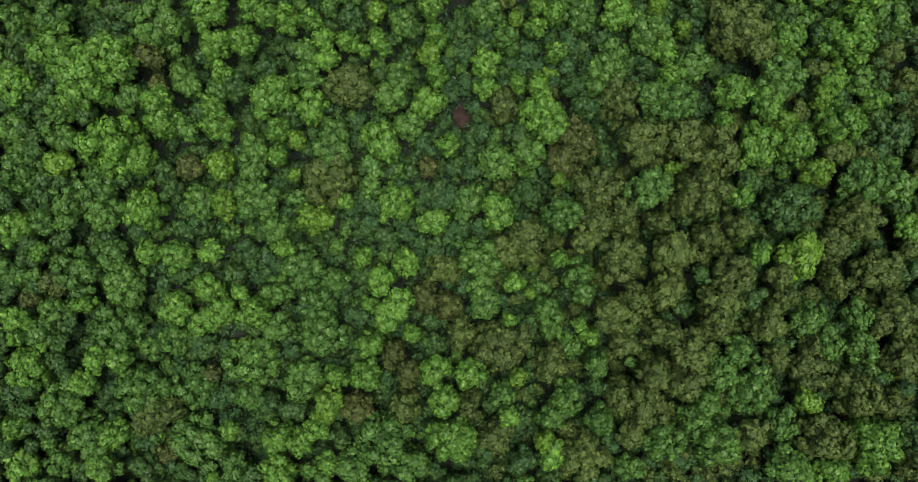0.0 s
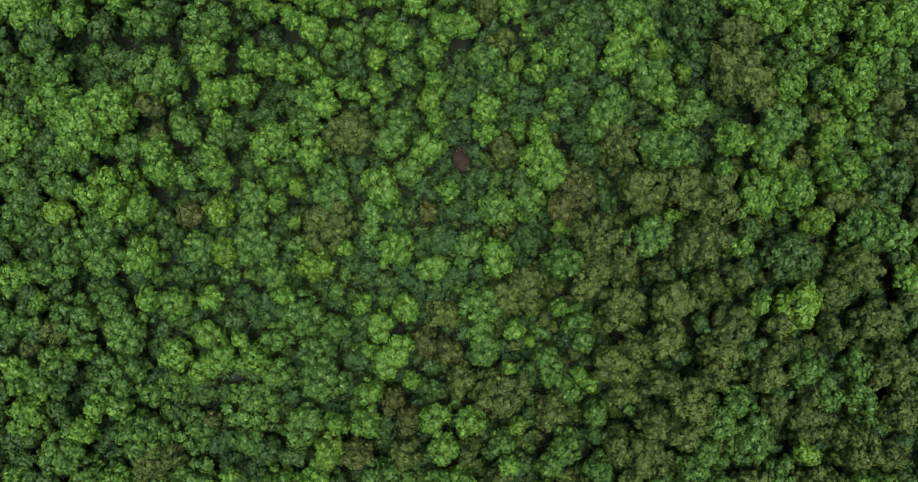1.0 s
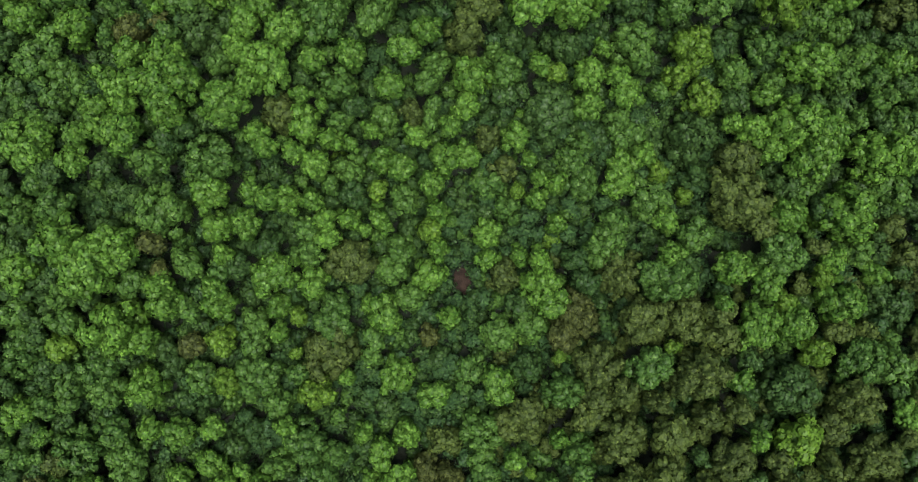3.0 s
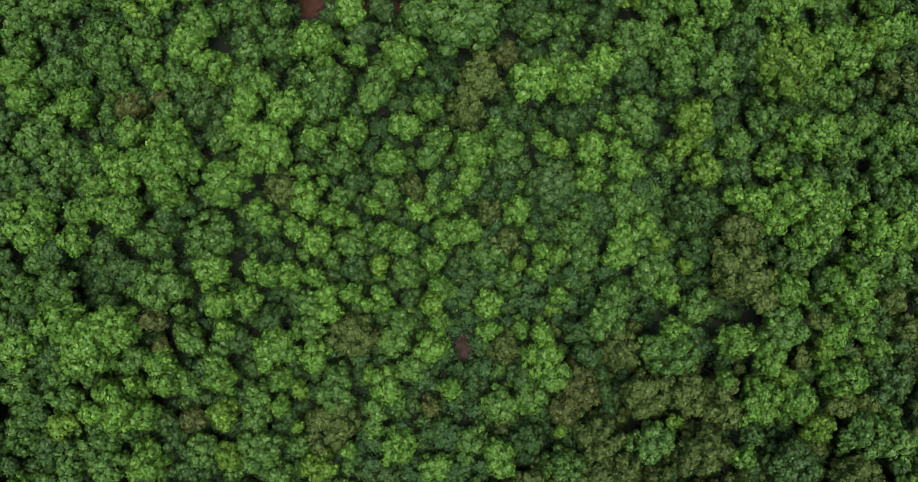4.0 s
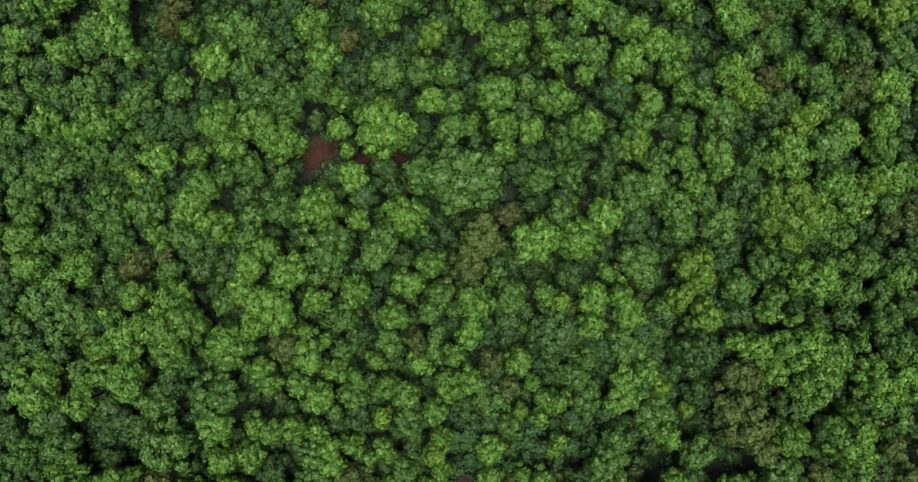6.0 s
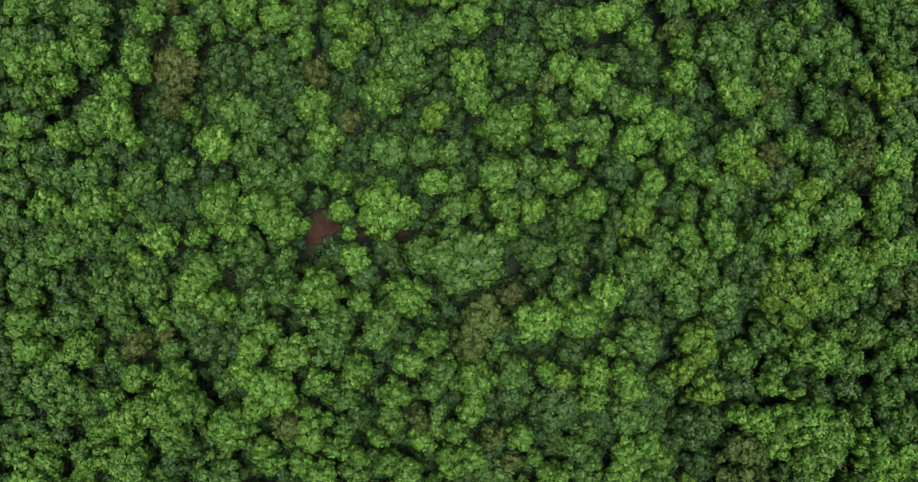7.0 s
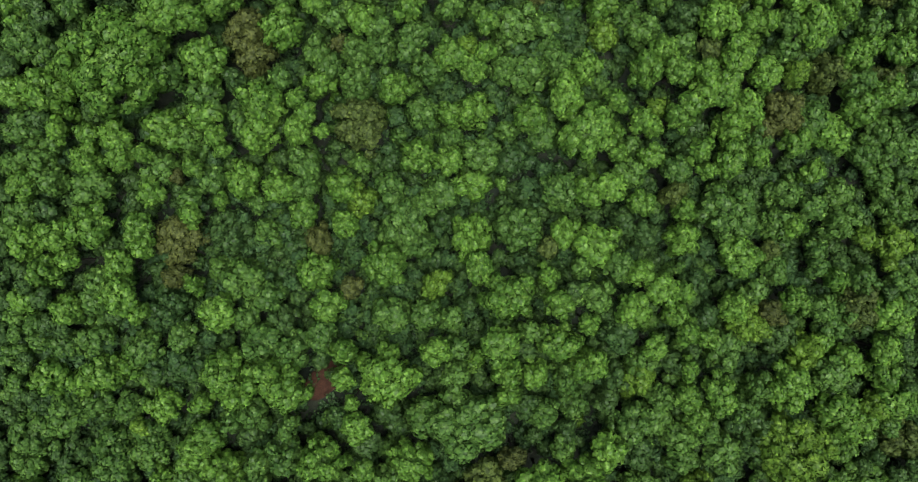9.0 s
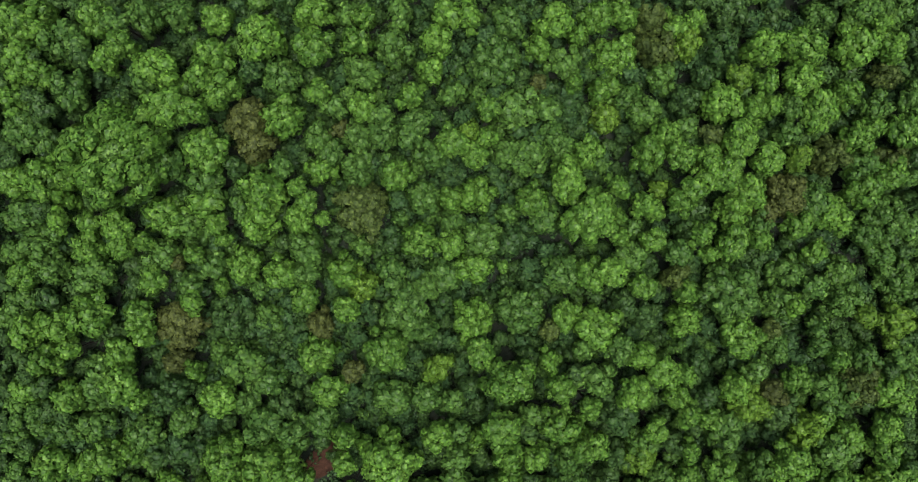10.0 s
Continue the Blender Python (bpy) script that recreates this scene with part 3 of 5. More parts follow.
plant("green", -23.3, 24.8, 9.2, 2.1)
plant("bright", 31.9, 24.9, 13.0, 2.2)
plant("olive", 69.5, 25.1, 8.7, 3.0)
plant("green", 48.6, 25.2, 12.7, 3.7)
plant("green", 62.1, 25.4, 9.0, 2.5)
plant("green", -9.8, 25.4, 9.7, 2.5)
plant("green", -66.4, 25.5, 7.2, 2.1)
plant("bright", -3.8, 25.6, 10.3, 2.0)
plant("bright", -49.8, 25.7, 13.1, 3.7)
plant("green", 22.4, 26.0, 11.3, 3.5)
plant("dark", -29.6, 26.2, 9.0, 2.5)
plant("brown", -45.3, 26.3, 11.8, 1.9)
plant("olive", 54.1, 26.4, 11.4, 1.6)
plant("bright", -57.3, 27.1, 12.5, 3.1)
plant("bright", -20.5, 27.3, 9.6, 1.9)
plant("green", 36.6, 27.9, 9.4, 2.6)
plant("dark", -65.1, 28.0, 8.1, 2.1)
plant("bright", 3.9, 28.1, 7.1, 2.4)
plant("lime", -4.7, 28.3, 10.1, 2.0)
plant("bright", -14.7, 28.5, 9.6, 1.2)
plant("bright", -36.2, 28.5, 10.4, 2.4)
plant("green", -23.6, 28.6, 9.6, 1.9)
plant("bright", -11.7, 29.0, 9.8, 1.2)
plant("bright", -32.2, 29.2, 9.8, 2.4)
plant("olive", 67.0, 29.5, 9.4, 2.5)
plant("olive", 45.8, 29.6, 11.5, 2.2)
plant("green", 24.1, 29.6, 10.5, 2.6)
plant("bright", 14.8, 29.7, 8.3, 1.6)
plant("bright", -17.2, 30.0, 9.5, 1.8)
plant("bright", -20.7, 30.0, 9.6, 1.7)
plant("bright", -12.8, 30.0, 9.7, 1.5)
plant("bright", 32.5, 30.3, 8.5, 2.0)
plant("green", -63.2, 30.9, 9.6, 2.5)
plant("green", -44.1, 31.0, 12.7, 4.2)
plant("bright", -3.8, 31.2, 9.7, 2.0)
plant("bright", 50.0, 31.3, 10.6, 3.4)
plant("bright", 59.3, 31.6, 11.5, 4.5)
plant("green", -58.3, 32.0, 11.0, 2.5)
plant("dark", 56.3, 32.1, 11.0, 2.3)
plant("green", 7.2, 32.4, 6.9, 2.4)
plant("bright", -26.3, 32.7, 10.4, 2.4)
plant("bright", -22.3, 32.8, 10.0, 1.7)
plant("bright", -28.6, 32.9, 10.3, 1.9)
plant("green", -8.8, 33.1, 9.8, 2.5)
plant("bright", -37.2, 33.3, 11.0, 2.5)
plant("green", 30.3, 33.4, 8.6, 3.6)
plant("bright", 11.6, 33.5, 7.4, 1.6)
plant("dark", -16.8, 33.9, 9.3, 2.2)
plant("bright", -31.0, 34.0, 10.2, 1.7)
plant("olive", 43.1, 34.1, 11.5, 4.9)
plant("lime", -13.0, 34.3, 9.4, 1.6)
plant("lime", 35.6, 34.3, 7.1, 1.3)
plant("lime", 8.4, 34.8, 7.0, 1.3)
plant("green", -20.0, 35.0, 9.5, 1.6)
plant("green", 66.9, 35.2, 10.7, 3.2)
plant("bright", -4.7, 35.4, 9.6, 2.2)
plant("dark", 50.7, 35.7, 9.9, 2.3)
plant("green", 3.9, 35.9, 7.3, 2.8)
plant("bright", 14.4, 35.9, 7.8, 2.0)
plant("bright", 24.3, 36.0, 8.7, 2.6)
plant("green", 19.0, 36.4, 8.2, 3.3)
plant("bright", 25.7, 36.4, 8.5, 2.0)
plant("bright", 11.8, 36.8, 7.7, 1.6)
plant("dark", 38.1, 37.3, 7.8, 2.8)
plant("green", -17.3, 37.8, 9.6, 2.5)
plant("bright", -54.9, 37.9, 10.7, 2.3)
plant("bright", -9.3, 38.0, 9.8, 2.3)
plant("lime", 31.4, 38.0, 7.5, 1.7)
plant("bright", -21.8, 38.0, 10.0, 2.4)
plant("green", -44.5, 38.2, 12.6, 2.8)
plant("green", -36.9, 38.5, 11.7, 3.9)
plant("olive", 6.4, 38.5, 7.7, 2.0)
plant("bright", -11.9, 38.8, 9.8, 2.4)
plant("bright", 25.6, 38.9, 8.3, 2.6)
plant("bright", -2.7, 39.2, 9.8, 2.7)
plant("bright", 10.3, 39.6, 8.1, 1.4)
plant("green", 16.8, 39.8, 7.7, 2.6)
plant("bright", 68.5, 39.8, 12.3, 2.7)
plant("bright", -25.1, 39.8, 10.0, 1.7)
plant("bright", -61.2, 39.8, 9.2, 4.0)
plant("bright", 0.4, 40.1, 9.0, 2.2)
plant("olive", 43.8, 40.1, 10.3, 3.2)
plant("bright", -28.7, 40.3, 10.4, 1.9)
plant("bright", 54.3, 40.5, 12.1, 3.8)
plant("bright", 64.1, 40.6, 12.7, 4.1)
plant("bright", 28.8, 40.8, 7.9, 2.0)
plant("bright", -16.6, 41.1, 9.2, 1.3)
plant("dark", -42.6, 41.2, 12.4, 2.4)
plant("bright", 48.1, 41.2, 10.7, 2.5)
plant("bright", -53.6, 41.3, 10.2, 1.5)
plant("bright", -47.6, 41.5, 13.2, 3.0)
plant("bright", -19.7, 41.9, 9.3, 1.9)
plant("bright", -51.4, 42.1, 11.3, 2.0)
plant("bright", -30.2, 42.5, 10.9, 1.9)
plant("green", 19.1, 42.6, 7.4, 2.3)
plant("dark", 13.3, 42.6, 8.6, 1.8)
plant("olive", 3.5, 42.7, 8.9, 2.2)
plant("bright", 8.0, 42.8, 8.9, 2.3)
plant("bright", -7.1, 42.8, 9.5, 1.9)
plant("dark", -39.9, 42.9, 12.8, 1.8)
plant("bright", -13.7, 43.3, 9.0, 1.6)
plant("dark", 36.5, 43.4, 9.0, 4.4)
plant("green", -62.2, 43.5, 7.1, 2.1)
plant("green", 26.4, 44.0, 7.7, 2.8)
plant("bright", -23.6, 44.1, 9.5, 2.5)
plant("bright", 56.0, 44.1, 12.7, 3.6)
plant("bright", -1.9, 44.2, 9.2, 1.8)
plant("bright", 46.4, 44.3, 9.9, 2.8)
plant("bright", -42.4, 44.7, 13.4, 2.9)
plant("green", -18.7, 44.9, 8.9, 2.0)
plant("bright", 52.4, 44.9, 12.4, 4.4)
plant("green", -5.0, 45.0, 9.2, 1.8)
plant("green", 68.6, 45.0, 12.2, 3.1)
plant("dark", -65.9, 45.1, 6.4, 2.2)
plant("green", -12.1, 45.4, 9.0, 2.2)
plant("olive", -27.3, 45.4, 10.6, 2.8)
plant("bright", -47.3, 45.5, 12.3, 1.6)
plant("bright", 42.5, 45.6, 8.8, 1.7)
plant("bright", -52.7, 45.7, 8.8, 2.2)
plant("olive", -7.7, 45.9, 9.2, 2.1)
plant("green", 61.6, 45.9, 11.0, 1.6)
plant("bright", -33.7, 46.3, 13.4, 3.6)
plant("green", 24.6, 46.4, 7.5, 2.1)
plant("bright", -20.8, 46.7, 8.7, 0.9)
plant("dark", -16.6, 47.1, 9.0, 2.0)
plant("green", -4.6, 47.2, 9.1, 1.6)
plant("bright", 0.3, 47.3, 9.4, 2.2)
plant("dark", 13.6, 47.5, 10.2, 3.9)
plant("green", -59.5, 47.7, 6.6, 2.7)
plant("bright", -48.2, 47.9, 11.0, 2.1)
plant("bright", -23.6, 48.0, 10.2, 1.5)
plant("bright", 19.5, 48.2, 8.1, 2.6)
plant("bright", -42.7, 48.4, 13.2, 2.8)
plant("green", -65.5, 48.5, 6.2, 2.4)
plant("green", -55.8, 49.0, 6.7, 1.7)
plant("green", 66.2, 49.1, 11.9, 3.2)
plant("bright", -30.5, 49.3, 12.5, 2.1)
plant("dark", 6.2, 49.5, 9.3, 2.0)
plant("bright", -46.1, 49.6, 11.4, 1.8)
plant("bright", -39.8, 49.6, 12.9, 2.7)
plant("lime", 38.0, 49.8, 9.1, 2.6)
plant("dark", 43.7, 49.8, 8.7, 2.7)
plant("bright", 25.5, 50.1, 8.4, 2.5)
plant("green", -19.0, 50.2, 10.3, 3.1)
plant("bright", -11.1, 50.3, 9.5, 2.4)
plant("bright", 48.0, 50.3, 8.4, 2.2)
plant("bright", -51.7, 50.3, 8.0, 2.0)
plant("green", -57.5, 50.7, 6.7, 2.3)
plant("green", -5.5, 50.8, 9.5, 2.1)
plant("green", 30.9, 51.1, 8.6, 2.0)
plant("bright", -27.4, 51.4, 12.8, 2.8)
plant("green", 71.2, 51.5, 10.2, 2.3)
plant("bright", 1.3, 51.9, 9.9, 2.8)
plant("lime", 14.3, 52.3, 10.4, 1.4)
plant("green", -34.9, 52.6, 12.0, 2.1)
plant("bright", -30.0, 52.6, 12.5, 2.1)
plant("green", 49.9, 52.7, 8.4, 2.1)
plant("bright", -21.7, 52.7, 11.6, 2.0)
plant("bright", -42.2, 52.7, 11.1, 3.0)
plant("green", -61.7, 52.8, 7.4, 3.2)
plant("bright", 19.3, 52.8, 8.7, 2.5)
plant("green", 66.3, 52.8, 10.7, 2.4)
plant("bright", 23.9, 52.8, 8.3, 2.0)
plant("lime", 33.4, 53.0, 9.0, 2.3)
plant("green", 6.5, 53.1, 9.9, 2.5)
plant("green", 61.7, 53.3, 11.1, 2.8)
plant("bright", -47.7, 53.3, 9.0, 2.2)
plant("green", -4.2, 53.4, 10.0, 2.6)
plant("bright", 11.6, 53.5, 10.9, 1.7)
plant("bright", -16.5, 54.1, 10.6, 2.6)
plant("bright", -32.5, 54.2, 12.1, 2.1)
plant("green", 44.0, 54.5, 8.6, 3.1)
plant("bright", -8.9, 55.1, 9.6, 2.3)
plant("green", 28.2, 55.2, 9.0, 2.0)
plant("dark", -64.6, 55.2, 7.7, 2.1)
plant("green", -59.5, 55.6, 8.4, 2.0)
plant("green", -51.6, 55.8, 7.6, 1.5)
plant("bright", 55.6, 55.8, 10.6, 3.9)
plant("bright", 70.6, 56.2, 9.1, 3.3)
plant("dark", 15.3, 56.3, 11.4, 2.2)
plant("bright", -25.6, 56.8, 12.8, 2.7)
plant("bright", 21.3, 56.8, 8.5, 1.4)
plant("green", -43.1, 56.8, 7.1, 1.5)
plant("lime", 35.7, 57.0, 10.5, 3.5)
plant("bright", -55.7, 57.1, 8.4, 3.1)
plant("brown", -48.9, 57.2, 7.7, 2.7)
plant("bright", -61.6, 57.5, 8.9, 2.4)
plant("bright", -31.3, 57.5, 11.7, 2.2)
plant("olive", 0.2, 57.7, 12.3, 2.9)
plant("green", 66.6, 57.8, 9.1, 3.1)
plant("dark", -39.1, 57.9, 7.4, 3.7)
plant("bright", -5.4, 58.1, 10.7, 2.1)
plant("green", -20.6, 58.2, 12.7, 3.2)
plant("green", 26.2, 58.3, 9.4, 3.8)
plant("green", 47.2, 58.6, 9.2, 2.6)
plant("dark", -47.8, 58.9, 7.1, 1.7)
plant("brown", -44.7, 58.9, 6.6, 1.2)
plant("green", -13.6, 59.7, 11.5, 2.6)
plant("bright", -28.8, 60.0, 12.0, 2.1)
plant("green", -50.2, 60.9, 7.3, 2.1)
plant("green", -20.5, 61.1, 13.0, 3.7)
plant("green", -40.3, 61.2, 6.8, 1.7)
plant("bright", -62.8, 61.2, 8.2, 2.9)
plant("olive", 1.8, 61.5, 13.9, 3.2)
plant("green", -57.8, 61.5, 8.2, 3.0)
plant("bright", 9.9, 61.7, 14.4, 3.2)
plant("bright", -45.1, 61.8, 7.0, 2.0)
plant("green", -12.3, 61.8, 11.8, 2.9)
plant("green", -31.8, 61.9, 10.6, 1.9)
plant("green", -42.7, 62.0, 6.9, 2.1)
plant("bright", 16.0, 62.0, 12.9, 3.6)
plant("green", 62.7, 62.6, 8.4, 2.4)
plant("bright", -36.8, 63.2, 8.3, 2.9)
plant("green", 32.7, 63.3, 10.4, 2.7)
plant("green", -52.1, 63.6, 7.5, 2.5)
plant("green", 58.4, 63.9, 7.8, 2.7)
plant("dark", 25.7, 64.2, 9.7, 2.6)
plant("bright", -15.7, 64.4, 12.1, 1.7)
plant("dark", 66.0, 64.6, 8.5, 2.1)
plant("green", 39.1, 64.7, 11.4, 3.1)
plant("olive", 70.6, 65.0, 8.5, 3.7)
plant("bright", -9.2, 65.1, 12.2, 3.5)
plant("green", -63.5, 65.1, 7.2, 2.5)
plant("green", -30.8, 65.1, 11.0, 1.8)
plant("bright", 20.7, 65.3, 10.8, 3.0)
plant("brown", 6.0, 65.3, 13.7, 2.1)
plant("green", 13.8, 65.5, 11.0, 2.1)
plant("dark", 43.4, 65.6, 12.8, 2.7)
plant("lime", 48.6, 65.8, 15.8, 5.1)
plant("bright", -21.4, 65.8, 13.1, 3.3)
plant("dark", -57.5, 65.8, 7.5, 2.9)
plant("green", -26.9, 65.9, 12.9, 2.8)
plant("green", -46.7, 66.0, 8.3, 2.8)
plant("bright", -40.3, 66.0, 8.4, 2.7)
plant("green", -51.8, 66.8, 7.6, 3.0)
plant("bright", 61.9, 67.0, 9.2, 2.9)
plant("green", 31.7, 67.3, 10.6, 3.1)
plant("dark", 14.5, 67.6, 10.1, 2.2)
plant("dark", -15.2, 67.6, 11.9, 2.1)
plant("green", 36.4, 68.1, 10.9, 2.2)
plant("bright", 62.9, 68.7, 9.5, 2.1)
plant("dark", 72.7, 68.8, 8.7, 2.4)
plant("bright", -38.4, 68.8, 8.7, 2.3)
plant("green", -46.1, 68.8, 8.2, 2.4)
plant("green", 25.1, 69.2, 10.1, 3.5)
plant("green", -62.0, 69.2, 7.6, 3.6)
plant("dark", 41.3, 69.3, 11.3, 2.5)
plant("dark", 44.1, 69.6, 12.2, 2.2)
plant("green", 28.0, 70.0, 10.1, 2.5)
plant("lime", -47.2, 70.0, 7.8, 1.5)
plant("green", -26.5, 70.0, 11.8, 1.7)
plant("bright", 58.6, 70.4, 10.0, 3.2)
plant("bright", -16.6, 70.4, 11.7, 2.2)
plant("bright", 34.3, 70.4, 11.2, 2.1)
plant("green", -0.4, 70.5, 14.2, 5.1)
plant("green", -35.4, 70.7, 8.9, 1.9)
plant("green", -6.8, 70.7, 12.3, 3.1)
plant("green", 10.8, 71.0, 8.8, 2.5)
plant("lime", 64.3, 71.4, 10.1, 2.4)
plant("green", -32.0, 71.6, 9.6, 2.4)
plant("green", 15.5, 71.8, 9.1, 2.5)
plant("green", 42.1, 71.8, 11.4, 2.4)
plant("bright", 67.1, 71.9, 10.5, 3.2)
plant("dark", 21.2, 72.1, 9.7, 2.6)
plant("green", -57.9, 72.2, 7.5, 3.2)
plant("bright", 37.8, 72.2, 11.4, 1.8)
plant("dark", -65.4, 72.6, 6.4, 2.1)
plant("bright", 70.3, 72.7, 10.5, 2.3)
plant("green", -49.8, 72.9, 7.3, 2.1)
plant("bright", -44.7, 72.9, 7.5, 2.5)
plant("green", -52.9, 73.2, 7.1, 2.1)
plant("bright", -39.2, 73.4, 8.0, 1.8)
plant("dark", -60.6, 73.5, 6.8, 1.7)
plant("green", 28.5, 73.7, 10.9, 2.2)
plant("bright", 32.0, 73.9, 11.5, 2.5)
plant("bright", -17.3, 74.1, 11.3, 1.2)
plant("bright", -34.0, 74.5, 9.3, 2.0)
plant("bright", 37.2, 74.8, 11.9, 2.5)
plant("bright", 5.0, 74.8, 12.3, 2.0)
plant("green", 43.8, 74.9, 11.6, 2.5)
plant("bright", 48.7, 75.1, 12.1, 3.7)
plant("bright", -26.7, 75.8, 10.9, 3.5)
plant("dark", 22.6, 76.2, 9.9, 2.3)
plant("lime", 25.3, 76.3, 10.4, 2.7)
plant("bright", -56.0, 76.4, 6.6, 2.0)
plant("green", 14.3, 76.7, 9.6, 3.0)
plant("green", 56.2, 77.1, 10.3, 3.0)
plant("bright", -18.7, 77.1, 11.1, 1.8)
plant("bright", 65.4, 77.2, 10.4, 3.0)
plant("bright", -59.7, 77.4, 6.5, 2.9)
plant("bright", -30.3, 77.5, 10.4, 3.2)
plant("green", -2.6, 77.6, 12.1, 2.1)
plant("dark", -45.9, 77.6, 6.8, 2.4)
plant("bright", 8.9, 77.7, 11.4, 2.3)
plant("bright", -12.5, 77.7, 12.8, 4.5)
plant("bright", -52.6, 77.8, 7.0, 2.6)
plant("bright", 5.0, 78.1, 12.3, 2.4)
plant("dark", -41.4, 78.2, 6.9, 2.4)
plant("bright", -35.6, 78.2, 9.5, 3.3)
plant("bright", 32.1, 78.4, 11.2, 1.7)
plant("bright", 16.1, 78.6, 10.0, 2.1)
plant("bright", 59.3, 78.7, 9.9, 2.6)
plant("bright", -49.1, 78.8, 6.9, 1.7)
plant("bright", 17.9, 78.9, 10.3, 2.4)
plant("dark", 30.0, 79.3, 11.2, 1.9)
plant("green", 25.5, 79.6, 11.0, 2.4)
plant("green", 38.4, 80.6, 11.0, 3.0)
plant("bright", 64.4, 80.6, 10.2, 2.3)
plant("lime", 51.9, 80.8, 9.6, 2.6)
plant("green", -64.5, 80.8, 5.8, 2.5)
plant("green", -2.6, 81.2, 11.5, 2.0)
plant("bright", -5.5, 81.3, 11.2, 2.3)
plant("green", -26.2, 81.3, 9.8, 2.9)
plant("bright", -18.7, 81.6, 10.8, 1.8)
plant("green", -46.9, 81.7, 7.5, 2.8)
plant("bright", 26.5, 81.9, 11.7, 2.1)
plant("bright", 54.1, 82.0, 9.3, 1.6)
plant("green", -30.3, 82.0, 9.4, 2.9)
plant("green", -57.9, 82.0, 6.5, 2.1)
plant("bright", 3.7, 82.2, 12.5, 2.7)
plant("bright", 12.3, 82.4, 11.9, 2.9)
plant("green", -54.1, 82.7, 7.2, 2.7)
plant("bright", 34.9, 83.0, 10.7, 2.1)
plant("green", -42.0, 83.1, 7.3, 2.1)
plant("dark", 47.5, 83.2, 9.6, 3.3)
plant("green", -21.9, 83.3, 9.8, 2.1)
plant("dark", 21.5, 83.4, 12.8, 2.6)
plant("green", 8.4, 83.9, 12.1, 1.9)
plant("bright", 31.5, 83.9, 11.3, 1.9)
plant("lime", 43.6, 84.0, 9.7, 2.1)
plant("green", 55.9, 84.1, 9.6, 2.7)
plant("green", 67.2, 84.1, 10.6, 2.3)
plant("dark", -27.8, 85.4, 8.5, 2.1)
plant("bright", 16.5, 85.4, 12.5, 1.7)
plant("lime", 41.3, 85.4, 9.9, 2.7)
plant("green", -33.0, 85.6, 8.0, 2.1)
plant("green", -3.2, 85.7, 10.3, 1.7)
plant("dark", 35.0, 85.8, 10.4, 2.2)
plant("green", -64.5, 86.0, 7.0, 2.0)
plant("bright", 65.9, 86.2, 10.5, 3.1)
plant("green", -12.2, 86.3, 9.3, 2.7)
plant("green", -7.0, 86.3, 9.4, 2.4)
plant("brown", 45.9, 86.4, 9.4, 2.2)
plant("bright", -36.5, 86.6, 8.0, 2.8)
plant("green", 57.7, 86.6, 9.8, 2.8)
plant("bright", 29.9, 86.6, 11.5, 2.2)
plant("bright", -46.9, 86.7, 8.4, 1.6)
plant("green", 53.8, 87.1, 9.4, 2.6)
plant("olive", 60.8, 87.1, 10.2, 3.6)
plant("bright", -56.7, 87.2, 8.1, 2.4)
plant("dark", -43.8, 87.2, 8.1, 3.3)
plant("bright", 39.1, 87.4, 9.9, 2.5)
plant("bright", -21.1, 87.6, 9.2, 2.6)
plant("bright", 23.0, 87.7, 12.9, 2.7)
plant("green", 67.2, 87.9, 10.7, 3.5)
plant("green", -52.8, 88.2, 8.5, 2.0)
plant("bright", 12.3, 88.3, 11.8, 2.2)
plant("bright", 49.5, 88.5, 9.2, 2.1)
plant("bright", -61.3, 88.6, 8.1, 2.1)
plant("green", -29.9, 88.8, 7.7, 2.5)
plant("green", 17.6, 89.2, 12.3, 2.7)
plant("bright", -48.7, 89.3, 9.7, 3.0)
plant("green", 42.8, 89.7, 9.3, 2.0)
plant("bright", 4.7, 89.8, 12.8, 3.5)
plant("dark", 14.7, 90.0, 11.5, 1.7)
plant("bright", 30.7, 90.0, 10.7, 1.7)
plant("bright", 27.5, 90.2, 11.5, 2.4)
plant("brown", -17.9, 90.4, 9.1, 1.5)
plant("bright", -39.8, 90.6, 7.3, 1.5)
plant("lime", -5.8, 90.9, 9.4, 2.3)
plant("dark", 33.5, 91.2, 9.9, 2.3)
plant("green", -33.4, 91.2, 7.2, 3.2)
plant("green", -52.4, 91.2, 9.0, 1.8)
plant("bright", 55.5, 91.6, 9.3, 1.8)
plant("green", 67.1, 91.6, 10.1, 2.6)
plant("brown", -42.5, 91.7, 8.0, 2.1)
plant("green", 61.1, 91.7, 9.6, 2.2)
plant("bright", 10.6, 92.2, 10.8, 1.8)
plant("bright", -22.9, 92.5, 8.3, 2.9)
plant("dark", -63.6, 92.7, 8.4, 2.0)
plant("bright", -58.2, 92.7, 9.2, 2.4)
plant("green", 46.7, 92.8, 8.8, 2.2)
plant("bright", 24.2, 92.9, 11.5, 2.1)
plant("bright", 0.5, 93.4, 10.9, 2.1)
plant("green", 53.2, 93.5, 9.0, 1.8)
plant("green", 15.9, 93.5, 10.7, 1.7)
plant("bright", -49.0, 93.5, 9.4, 2.1)
plant("green", 21.0, 93.5, 11.6, 2.2)
plant("bright", -12.8, 93.6, 10.0, 3.3)
plant("bright", 39.8, 93.9, 9.0, 2.1)
